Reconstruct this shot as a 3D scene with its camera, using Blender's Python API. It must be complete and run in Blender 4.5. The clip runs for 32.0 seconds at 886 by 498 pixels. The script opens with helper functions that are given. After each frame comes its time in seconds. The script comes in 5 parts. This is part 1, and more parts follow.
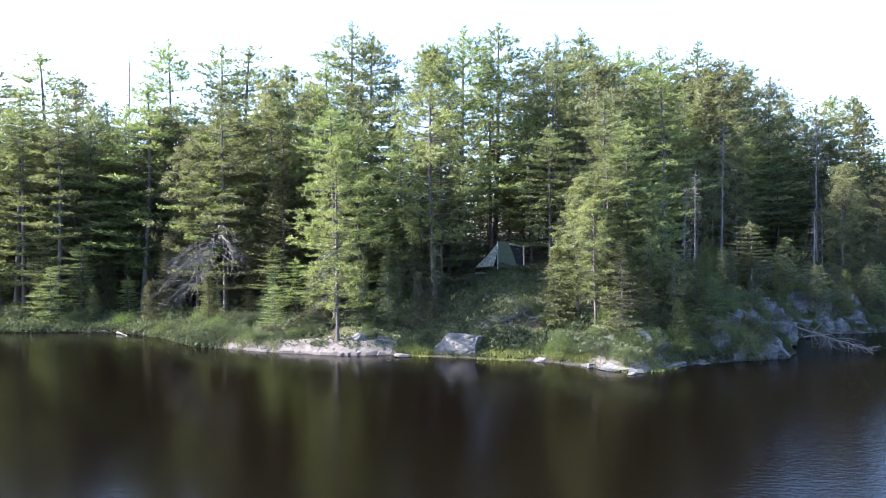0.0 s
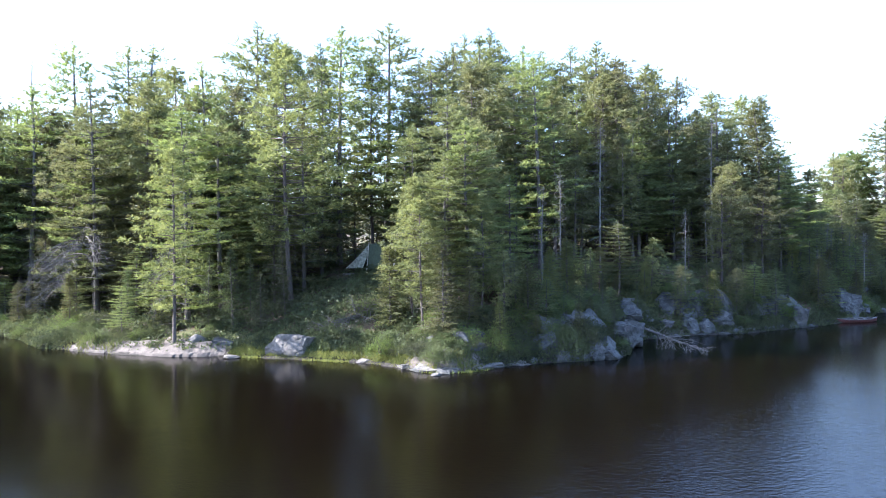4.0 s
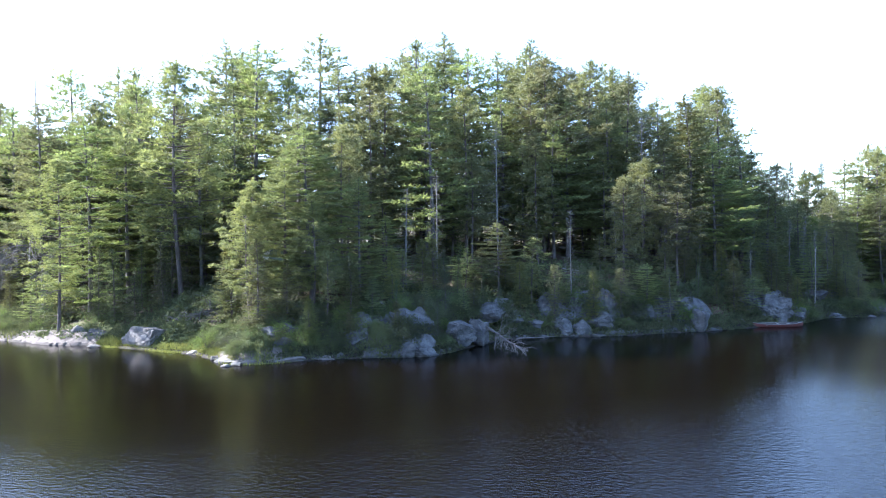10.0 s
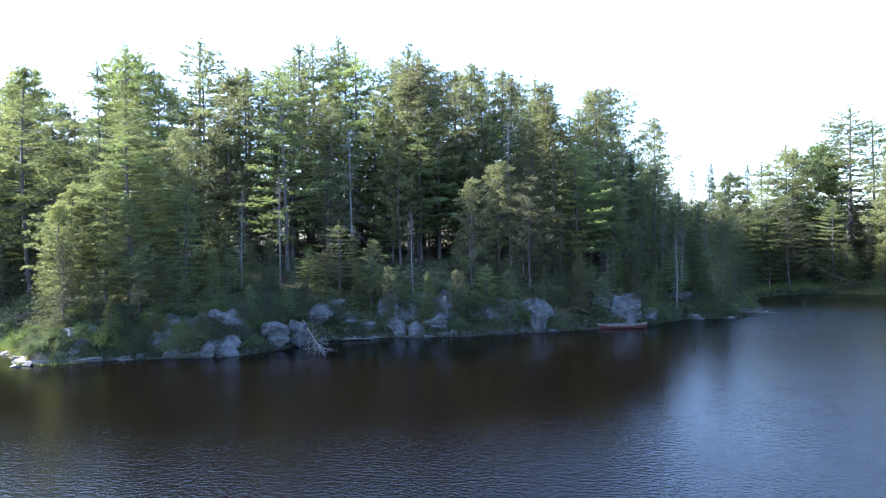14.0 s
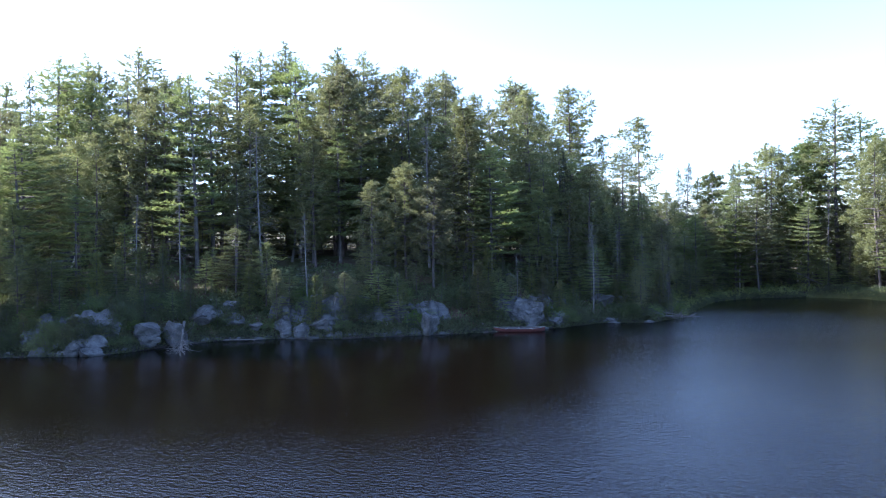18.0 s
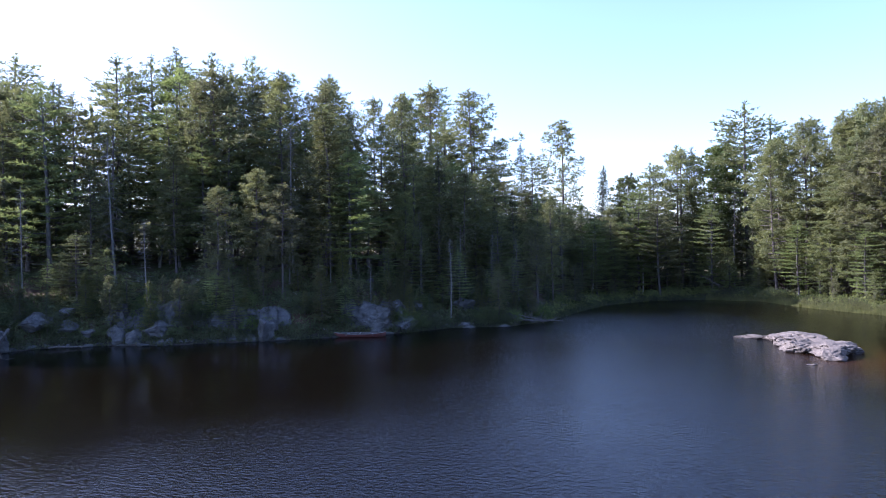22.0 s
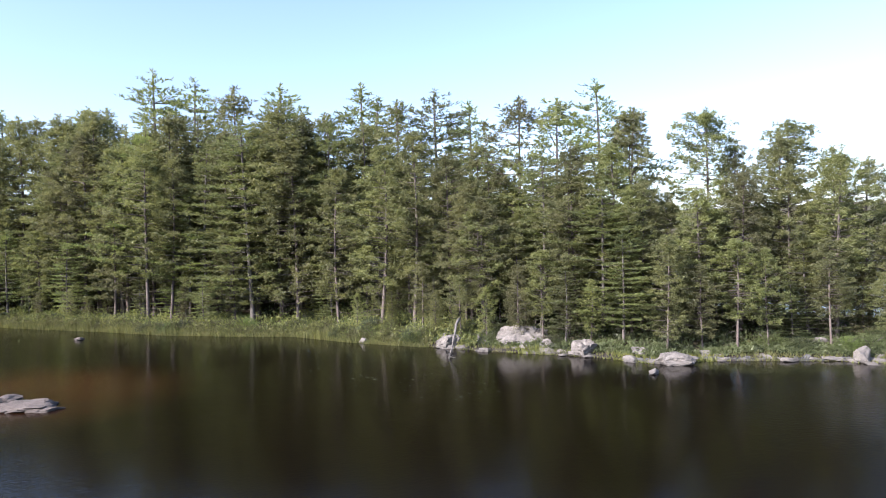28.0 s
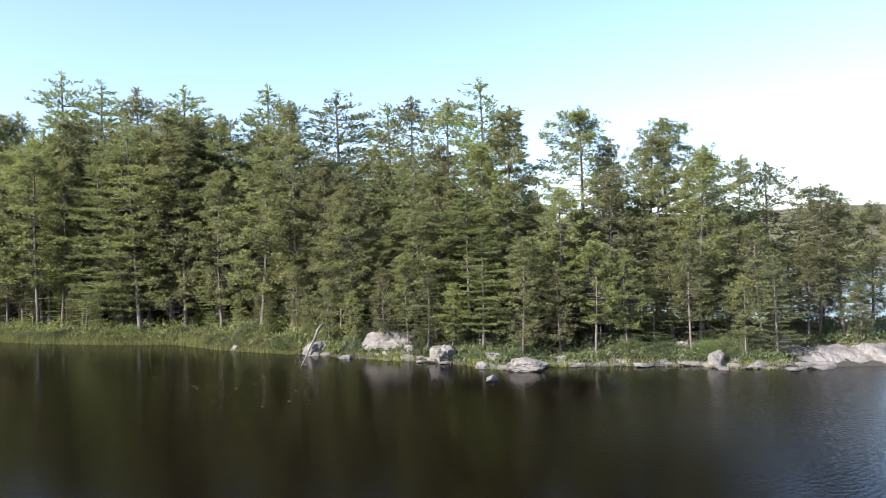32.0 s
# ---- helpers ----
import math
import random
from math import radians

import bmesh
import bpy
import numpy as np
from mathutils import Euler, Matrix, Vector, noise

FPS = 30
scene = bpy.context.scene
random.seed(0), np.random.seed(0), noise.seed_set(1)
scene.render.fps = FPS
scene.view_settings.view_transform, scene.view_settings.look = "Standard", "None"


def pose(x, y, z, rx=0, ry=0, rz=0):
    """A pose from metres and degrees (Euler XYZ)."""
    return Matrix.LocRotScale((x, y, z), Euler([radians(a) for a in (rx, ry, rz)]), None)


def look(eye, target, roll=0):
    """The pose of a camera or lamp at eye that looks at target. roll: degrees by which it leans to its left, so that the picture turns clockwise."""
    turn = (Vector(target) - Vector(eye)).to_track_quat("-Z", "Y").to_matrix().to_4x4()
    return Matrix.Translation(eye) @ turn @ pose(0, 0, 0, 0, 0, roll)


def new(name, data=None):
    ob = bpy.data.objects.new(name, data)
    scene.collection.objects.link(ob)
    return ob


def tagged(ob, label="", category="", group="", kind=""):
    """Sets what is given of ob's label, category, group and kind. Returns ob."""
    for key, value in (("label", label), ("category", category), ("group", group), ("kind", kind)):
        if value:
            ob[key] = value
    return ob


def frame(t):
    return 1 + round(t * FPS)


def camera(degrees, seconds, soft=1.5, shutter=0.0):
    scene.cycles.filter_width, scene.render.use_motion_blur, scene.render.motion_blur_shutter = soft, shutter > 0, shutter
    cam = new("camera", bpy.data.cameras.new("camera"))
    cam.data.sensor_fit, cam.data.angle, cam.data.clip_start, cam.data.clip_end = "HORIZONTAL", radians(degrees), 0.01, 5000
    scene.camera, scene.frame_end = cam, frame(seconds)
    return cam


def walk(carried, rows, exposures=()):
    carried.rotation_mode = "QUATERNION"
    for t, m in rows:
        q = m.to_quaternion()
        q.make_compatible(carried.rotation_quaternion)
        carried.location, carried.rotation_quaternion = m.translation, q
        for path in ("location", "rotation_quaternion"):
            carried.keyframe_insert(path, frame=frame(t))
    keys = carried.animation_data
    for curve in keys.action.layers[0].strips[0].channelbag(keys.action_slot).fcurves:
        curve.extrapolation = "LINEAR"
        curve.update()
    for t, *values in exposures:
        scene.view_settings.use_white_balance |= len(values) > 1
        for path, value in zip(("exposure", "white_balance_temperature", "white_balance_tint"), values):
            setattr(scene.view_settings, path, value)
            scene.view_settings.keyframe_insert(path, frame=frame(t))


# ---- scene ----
cam = camera(66.4, 32.0, soft=0.95)
PATH = [
    (0, (1.433, -0.518, 8.233), (1.325, 1.478, 8.199), -0.2),
    (0.5, (2.789, -0.435, 8.22), (2.673, 1.561, 8.187), -0.2),
    (1, (4.157, -0.355, 8.211), (4.037, 1.641, 8.178), -0.3),
    (1.5, (5.553, -0.268, 8.202), (5.432, 1.728, 8.17), -0.3),
    (2, (6.98, -0.186, 8.193), (6.86, 1.81, 8.162), -0.3),
    (2.5, (8.492, -0.097, 8.164), (8.372, 1.899, 8.135), -0.3),
    (3, (10.129, 0.07, 8.131), (10.008, 2.066, 8.102), -0.3),
    (3.5, (11.804, 0.293, 8.092), (11.681, 2.289, 8.064), -0.3),
    (5.5, (18.198, 0.826, 7.863), (18.087, 2.823, 7.839), -0.4),
    (6, (19.86, 0.932, 7.841), (19.752, 2.929, 7.817), -0.4),
    (6.5, (21.568, 1.053, 7.821), (21.462, 3.05, 7.797), -0.3),
    (7, (23.335, 1.222, 7.798), (23.228, 3.219, 7.774), -0.3),
    (7.5, (25.15, 1.411, 7.776), (25.043, 3.408, 7.753), -0.4),
    (8, (26.976, 1.556, 7.75), (26.87, 3.553, 7.727), -0.4),
    (8.5, (28.822, 1.663, 7.722), (28.716, 3.66, 7.701), -0.4),
    (9, (30.586, 1.748, 7.698), (30.472, 3.745, 7.678), -0.4),
    (9.5, (32.233, 1.815, 7.681), (31.96, 3.796, 7.664), -0.4),
    (10, (33.894, 1.933, 7.666), (33.432, 3.879, 7.65), -0.5),
    (10.5, (35.599, 2.118, 7.678), (35.121, 4.06, 7.663), -0.4),
    (11, (37.366, 2.37, 7.694), (36.891, 4.313, 7.678), -0.4),
    (11.5, (39.14, 2.637, 7.712), (38.668, 4.581, 7.695), -0.4),
    (12, (40.891, 2.946, 7.719), (40.419, 4.89, 7.703), -0.4),
    (12.5, (42.603, 3.295, 7.709), (42.134, 5.239, 7.693), -0.4),
    (13, (44.308, 3.683, 7.692), (43.841, 5.627, 7.676), -0.4),
    (13.5, (46.016, 4.107, 7.67), (45.55, 6.052, 7.655), -0.4),
    (14, (47.717, 4.536, 7.661), (47.245, 6.479, 7.647), -0.5),
    (14.5, (49.407, 4.97, 7.647), (48.902, 6.905, 7.634), -0.5),
    (16.5, (55.984, 6.907, 7.496), (55.361, 8.807, 7.488), -0.5),
    (17, (57.714, 7.422, 7.479), (57.091, 9.322, 7.472), -0.6),
    (17.5, (59.485, 7.938, 7.491), (58.861, 9.839, 7.484), -0.5),
    (18, (61.241, 8.405, 7.535), (60.617, 10.305, 7.529), -0.6),
    (18.5, (62.953, 8.909, 7.616), (62.328, 10.809, 7.61), -0.7),
    (19, (64.672, 9.437, 7.684), (64.047, 11.337, 7.677), -0.7),
    (19.5, (66.377, 10.009, 7.731), (65.753, 11.909, 7.726), -0.7),
    (20, (68.034, 10.616, 7.743), (67.41, 12.516, 7.739), -0.8),
    (20.5, (69.659, 11.202, 7.724), (69.036, 13.102, 7.722), -0.8),
    (21, (71.266, 11.749, 7.691), (70.644, 13.65, 7.69), -0.9),
    (21.5, (72.864, 12.299, 7.644), (72.243, 14.2, 7.643), -0.9),
    (22, (74.483, 12.868, 7.596), (73.862, 14.77, 7.597), -0.9),
    (22.5, (76.094, 13.408, 7.559), (75.475, 15.31, 7.561), -1.0),
    (23, (77.742, 13.928, 7.542), (77.123, 15.83, 7.545), -1.0),
    (23.5, (79.406, 14.438, 7.537), (78.801, 16.344, 7.54), -1.0),
    (24, (80.995, 14.916, 7.565), (80.54, 16.864, 7.566), -0.8),
    (24.5, (82.574, 15.29, 7.587), (82.352, 17.278, 7.586), -0.7),
    (25, (84.07, 15.703, 7.627), (84.102, 17.703, 7.624), -0.8),
    (25.5, (85.412, 16.11, 7.669), (85.697, 18.09, 7.666), -0.8),
    (26, (86.65, 16.505, 7.679), (87.186, 18.432, 7.677), -0.9),
    (26.5, (87.761, 16.824, 7.667), (88.537, 18.667, 7.664), -1.0),
    (28.5, (91.05, 17.144, 7.544), (92.163, 18.806, 7.543), -1.1),
    (29, (91.924, 16.927, 7.509), (93.038, 18.588, 7.51), -1.2),
    (29.5, (92.912, 16.56, 7.464), (94.026, 18.221, 7.468), -1.2),
    (30, (94.004, 16.079, 7.405), (95.118, 17.739, 7.412), -1.2),
    (30.5, (95.157, 15.508, 7.331), (96.274, 17.168, 7.342), -1.2),
    (31, (96.365, 14.866, 7.258), (97.482, 16.525, 7.271), -1.3),
    (31.5, (97.616, 14.168, 7.187), (98.735, 15.826, 7.202), -1.3),
    (32, (98.885, 13.426, 7.132), (100.001, 15.085, 7.149), -1.3),
]
walk(cam, [(t, look(eye, target, roll)) for t, eye, target, roll in PATH], [(0, 2.52, 5750, 17), (13, 2.68, 5500, 16), (19, 2.12, 5380, 23), (22, 1.7, 5430, 29), (24, 1.42, 5550, 33), (26, 1.48, 5800, 33), (29, 1.58, 6250, 16), (32, 1.56, 6250, 14)])

# ---- daylight ----
world = bpy.data.worlds.new("world")
scene.world = world
world.use_nodes = True
wn = world.node_tree
sky = wn.nodes.new("ShaderNodeTexSky")
sky.sky_type, sky.sun_disc = "NISHITA", False
SUN_HIGH, SUN_SIDE = 32.0, 91.0  # degrees above the horizon, and to the left of straight ahead
sky.sun_elevation, sky.sun_rotation = radians(SUN_HIGH), radians(-SUN_SIDE)
sky.air_density, sky.dust_density, sky.ozone_density = 1.0, 1.2, 1.8
wn.links.new(sky.outputs[0], wn.nodes["Background"].inputs[0])
wn.nodes["Background"].inputs[1].default_value = 0.125
sun_data = bpy.data.lights.new("sun", "SUN")
sun_data.energy, sun_data.angle, sun_data.color = 5.0, radians(0.6), (1.0, 0.93, 0.8)
sun = new("sun", sun_data)
sun.matrix_world = look((math.sin(radians(-SUN_SIDE)) * math.cos(radians(SUN_HIGH)) * 300, math.cos(radians(-SUN_SIDE)) * math.cos(radians(SUN_HIGH)) * 300, math.sin(radians(SUN_HIGH)) * 300), (0, 0, 0))

# ---- materials ----
class Mat:
    """A node material and short ways to fill it."""

    def __init__(self, name):
        self.m = bpy.data.materials.new(name)
        self.m.use_nodes = True
        self.t = self.m.node_tree
        self.t.nodes.clear()
        self.out = self.node("ShaderNodeOutputMaterial")

    def node(self, kind, **values):
        n = self.t.nodes.new(kind)
        for k, v in values.items():
            n.inputs[k.replace("_", " ")].default_value = v
        return n

    def link(self, a, b):
        self.t.links.new(a, b)

    def coords(self, scale=(1, 1, 1), world_space=False):
        src = self.node("ShaderNodeNewGeometry").outputs["Position"] if world_space else self.node("ShaderNodeTexCoord").outputs["Object"]
        mp = self.node("ShaderNodeMapping")
        mp.inputs["Scale"].default_value = scale
        self.link(src, mp.inputs["Vector"])
        return mp.outputs[0]

    def noise(self, vec, scale, detail=4.0, rough=0.55):
        n = self.node("ShaderNodeTexNoise", Scale=scale, Detail=detail, Roughness=rough)
        self.link(vec, n.inputs["Vector"])
        return n.outputs["Fac"]

    def ramp(self, fac, stops):
        n = self.t.nodes.new("ShaderNodeValToRGB")
        e = n.color_ramp.elements
        while len(e) < len(stops):
            e.new(0.5)
        for el, (p, c) in zip(e, stops):
            el.position, el.color = p, (*c, 1) if len(c) == 3 else c
        self.link(fac, n.inputs[0])
        return n.outputs[0]

    def mix(self, fac, a, b, blend="MIX"):
        n = self.t.nodes.new("ShaderNodeMix")
        n.data_type, n.blend_type = "RGBA", blend
        for sock, v in ((n.inputs[0], fac), (n.inputs[6], a), (n.inputs[7], b)):
            if isinstance(v, (int, float)):
                sock.default_value = v
            elif isinstance(v, tuple):
                sock.default_value = (*v, 1)
            else:
                self.link(v, sock)
        return n.outputs[2]

    def bump(self, height, strength, distance):
        n = self.node("ShaderNodeBump", Strength=strength, Distance=distance)
        self.link(height, n.inputs["Height"])
        return n.outputs[0]

    def surface(self, colour, rough=0.8, normal=None, metal=0.0):
        p = self.node("ShaderNodeBsdfPrincipled", Roughness=rough, Metallic=metal)
        if isinstance(colour, tuple):
            p.inputs["Base Color"].default_value = (*colour, 1)
        else:
            self.link(colour, p.inputs["Base Color"])
        if normal:
            self.link(normal, p.inputs["Normal"])
        self.link(p.outputs[0], self.out.inputs[0])
        return self.m


def foliage(name, dark, light, sere, thin=0.45):
    """Needles and leaves: each tree, bough and blade its own shade, and light shines through."""
    m = Mat(name)
    isle = m.node("ShaderNodeNewGeometry").outputs["Random Per Island"]
    tree = m.node("ShaderNodeObjectInfo").outputs["Random"]
    v = m.coords(world_space=True)
    bough = m.noise(v, 1.3, 3.0, 0.6)
    blend = m.node("ShaderNodeMath")
    blend.operation = "MULTIPLY_ADD"
    blend.inputs[1].default_value = 0.45
    m.link(isle, blend.inputs[0])
    spread = m.node("ShaderNodeMapRange", From_Min=0.3, From_Max=0.7, To_Min=0.0, To_Max=0.55)
    m.link(bough, spread.inputs["Value"])
    m.link(spread.outputs[0], blend.inputs[2])
    col = m.ramp(blend.outputs[0], [(0.1, dark), (0.5, tuple((a + b) / 2 for a, b in zip(dark, light))), (0.9, light)])
    dead = m.noise(v, 0.9, 4.0, 0.7)
    col = m.mix(m.ramp(dead, [(0.64, (0, 0, 0)), (0.74, (0.75, 0.75, 0.75))]), col, sere)
    patch = m.noise(v, 0.3, 2.0)
    col = m.mix(m.ramp(patch, [(0.42, (0, 0, 0)), (0.7, (0.8, 0.8, 0.8))]), col, light)
    hs = m.node("ShaderNodeHueSaturation")
    for sock, lo, hi in (("Hue", 0.488, 0.514), ("Value", 0.7, 1.25), ("Saturation", 0.8, 1.05)):
        mr = m.node("ShaderNodeMapRange", To_Min=lo, To_Max=hi)
        m.link(tree, mr.inputs["Value"])
        m.link(mr.outputs[0], hs.inputs[sock])
    m.link(col, hs.inputs["Color"])
    d, tr, mx = m.node("ShaderNodeBsdfDiffuse"), m.node("ShaderNodeBsdfTranslucent"), m.node("ShaderNodeMixShader", Fac=thin)
    m.link(hs.outputs[0], d.inputs[0])
    warm = m.mix(0.6, hs.outputs[0], (1.12, 1.06, 0.68), "MULTIPLY")
    m.link(warm, tr.inputs[0])
    m.link(d.outputs[0], mx.inputs[1])
    m.link(tr.outputs[0], mx.inputs[2])
    g, mg = m.node("ShaderNodeBsdfGlossy", Roughness=0.55), m.node("ShaderNodeMixShader", Fac=0.03)
    m.link(mx.outputs[0], mg.inputs[1])
    m.link(g.outputs[0], mg.inputs[2])
    m.link(mg.outputs[0], m.out.inputs[0])
    return m.m


def bark(name, dark, light, moss):
    m = Mat(name)
    v = m.coords((1, 1, 0.25))
    fine, big = m.noise(v, 9.0, 6.0), m.noise(m.coords(), 0.7, 3.0)
    col = m.mix(m.ramp(big, [(0.45, (0, 0, 0)), (0.7, (1, 1, 1))]), m.ramp(fine, [(0.3, dark), (0.7, light)]), moss)
    return m.surface(col, 0.95, m.bump(fine, 0.7, 0.03))


def granite(name, pale, grey, stain, lichen):
    m = Mat(name)
    v = m.coords(world_space=True)
    fine, mid, big = m.noise(v, 14.0, 8.0, 0.7), m.noise(v, 1.6, 6.0, 0.6), m.noise(m.coords((1, 1, 2.2), True), 0.55, 5.0, 0.6)
    col = m.mix(m.ramp(mid, [(0.35, (0, 0, 0)), (0.65, (1, 1, 1))]), pale, grey)
    col = m.mix(m.ramp(big, [(0.5, (0, 0, 0)), (0.72, (1, 1, 1))]), col, stain)
    col = m.mix(m.ramp(m.noise(v, 3.3, 5.0, 0.7), [(0.6, (0, 0, 0)), (0.68, (0.7, 0.7, 0.7))]), col, lichen)
    col = m.mix(0.55, col, m.ramp(fine, [(0.25, (0.35, 0.35, 0.35)), (0.6, (1, 1, 1))]), "MULTIPLY")
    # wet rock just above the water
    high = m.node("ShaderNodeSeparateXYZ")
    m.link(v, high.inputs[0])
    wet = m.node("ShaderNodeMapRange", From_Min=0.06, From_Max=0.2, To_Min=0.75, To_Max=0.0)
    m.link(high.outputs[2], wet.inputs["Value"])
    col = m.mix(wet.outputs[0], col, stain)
    add = m.node("ShaderNodeMath")
    m.link(mid, add.inputs[0])
    m.link(fine, add.inputs[1])
    return m.surface(col, 0.9, m.bump(add.outputs[0], 0.8, 0.09))


NEEDLE_WHITE = foliage("white_pine_needles", (0.092, 0.118, 0.06), (0.215, 0.25, 0.092), (0.24, 0.19, 0.09), 0.52)
NEEDLE_RED = foliage("red_pine_needles", (0.086, 0.102, 0.052), (0.222, 0.236, 0.092), (0.22, 0.18, 0.09), 0.5)
NEEDLE_DARK = foliage("spruce_needles", (0.04, 0.056, 0.032), (0.1, 0.128, 0.055), (0.12, 0.095, 0.06), 0.4)
NEEDLE_CEDAR = foliage("cedar_sprays", (0.055, 0.072, 0.028), (0.17, 0.172, 0.06), (0.2, 0.13, 0.06))
LEAF_GREEN = foliage("broad_leaves", (0.055, 0.082, 0.024), (0.155, 0.2, 0.06), (0.2, 0.19, 0.08), 0.5)
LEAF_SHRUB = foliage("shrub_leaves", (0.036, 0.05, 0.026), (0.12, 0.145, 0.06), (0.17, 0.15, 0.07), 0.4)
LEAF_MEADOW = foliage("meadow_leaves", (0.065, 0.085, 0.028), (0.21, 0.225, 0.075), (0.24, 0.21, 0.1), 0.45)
BLADE = foliage("sedge_blades", (0.08, 0.1, 0.025), (0.2, 0.21, 0.06), (0.34, 0.28, 0.12), 0.4)
BARK_GREY = bark("grey_bark", (0.04, 0.035, 0.033), (0.145, 0.13, 0.124), (0.09, 0.095, 0.08))
BARK_RED = bark("red_pine_bark", (0.045, 0.037, 0.034), (0.15, 0.123, 0.114), (0.11, 0.102, 0.096))
BARK_PALE = bark("birch_bark", (0.3, 0.28, 0.26), (0.62, 0.6, 0.56), (0.3, 0.29, 0.27))
BARK_SNAG = bark("dead_bark", (0.07, 0.065, 0.062), (0.24, 0.225, 0.215), (0.13, 0.13, 0.11))
WOOD_DEAD = bark("weathered_dead_wood", (0.06, 0.054, 0.051), (0.19, 0.174, 0.163), (0.11, 0.105, 0.095))
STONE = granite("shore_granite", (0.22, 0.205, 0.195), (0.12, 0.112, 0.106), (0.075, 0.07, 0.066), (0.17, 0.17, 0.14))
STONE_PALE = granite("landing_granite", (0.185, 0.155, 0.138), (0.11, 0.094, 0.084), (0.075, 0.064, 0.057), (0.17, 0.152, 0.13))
# granite with the shade of the bank pines put into its colour
STONE_SHADED = granite("shade_toned_granite", (0.135, 0.138, 0.142), (0.062, 0.063, 0.066), (0.03, 0.032, 0.028), (0.07, 0.085, 0.05))
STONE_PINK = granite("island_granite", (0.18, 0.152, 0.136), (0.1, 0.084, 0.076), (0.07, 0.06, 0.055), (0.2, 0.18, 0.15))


def ground_material():
    m = Mat("forest_floor")
    v = m.coords(world_space=True)
    litter, moss, spot = m.noise(v, 5.0, 8.0, 0.7), m.noise(v, 0.28, 4.0), m.noise(v, 1.1, 5.0)
    col = m.ramp(litter, [(0.25, (0.025, 0.018, 0.012)), (0.55, (0.075, 0.05, 0.03)), (0.8, (0.16, 0.11, 0.07))])
    col = m.mix(m.ramp(moss, [(0.42, (0, 0, 0)), (0.58, (1, 1, 1))]), col, m.ramp(litter, [(0.3, (0.022, 0.032, 0.01)), (0.7, (0.1, 0.11, 0.03))]))
    col = m.mix(m.ramp(spot, [(0.62, (0, 0, 0)), (0.7, (1, 1, 1))]), col, m.ramp(litter, [(0.3, (0.09, 0.085, 0.08)), (0.7, (0.3, 0.28, 0.27))]))
    # wet stones and dark mud at the waterline
    high = m.node("ShaderNodeSeparateXYZ")
    m.link(v, high.inputs[0])
    wet = m.node("ShaderNodeMapRange", From_Min=0.2, From_Max=0.75, To_Min=1.0, To_Max=0.0)
    m.link(high.outputs[2], wet.inputs["Value"])
    col = m.mix(wet.outputs[0], col, m.ramp(litter, [(0.3, (0.018, 0.015, 0.012)), (0.62, (0.04, 0.035, 0.03)), (0.8, (0.08, 0.072, 0.065))]))
    return m.surface(col, 1.0, m.bump(litter, 0.9, 0.12))


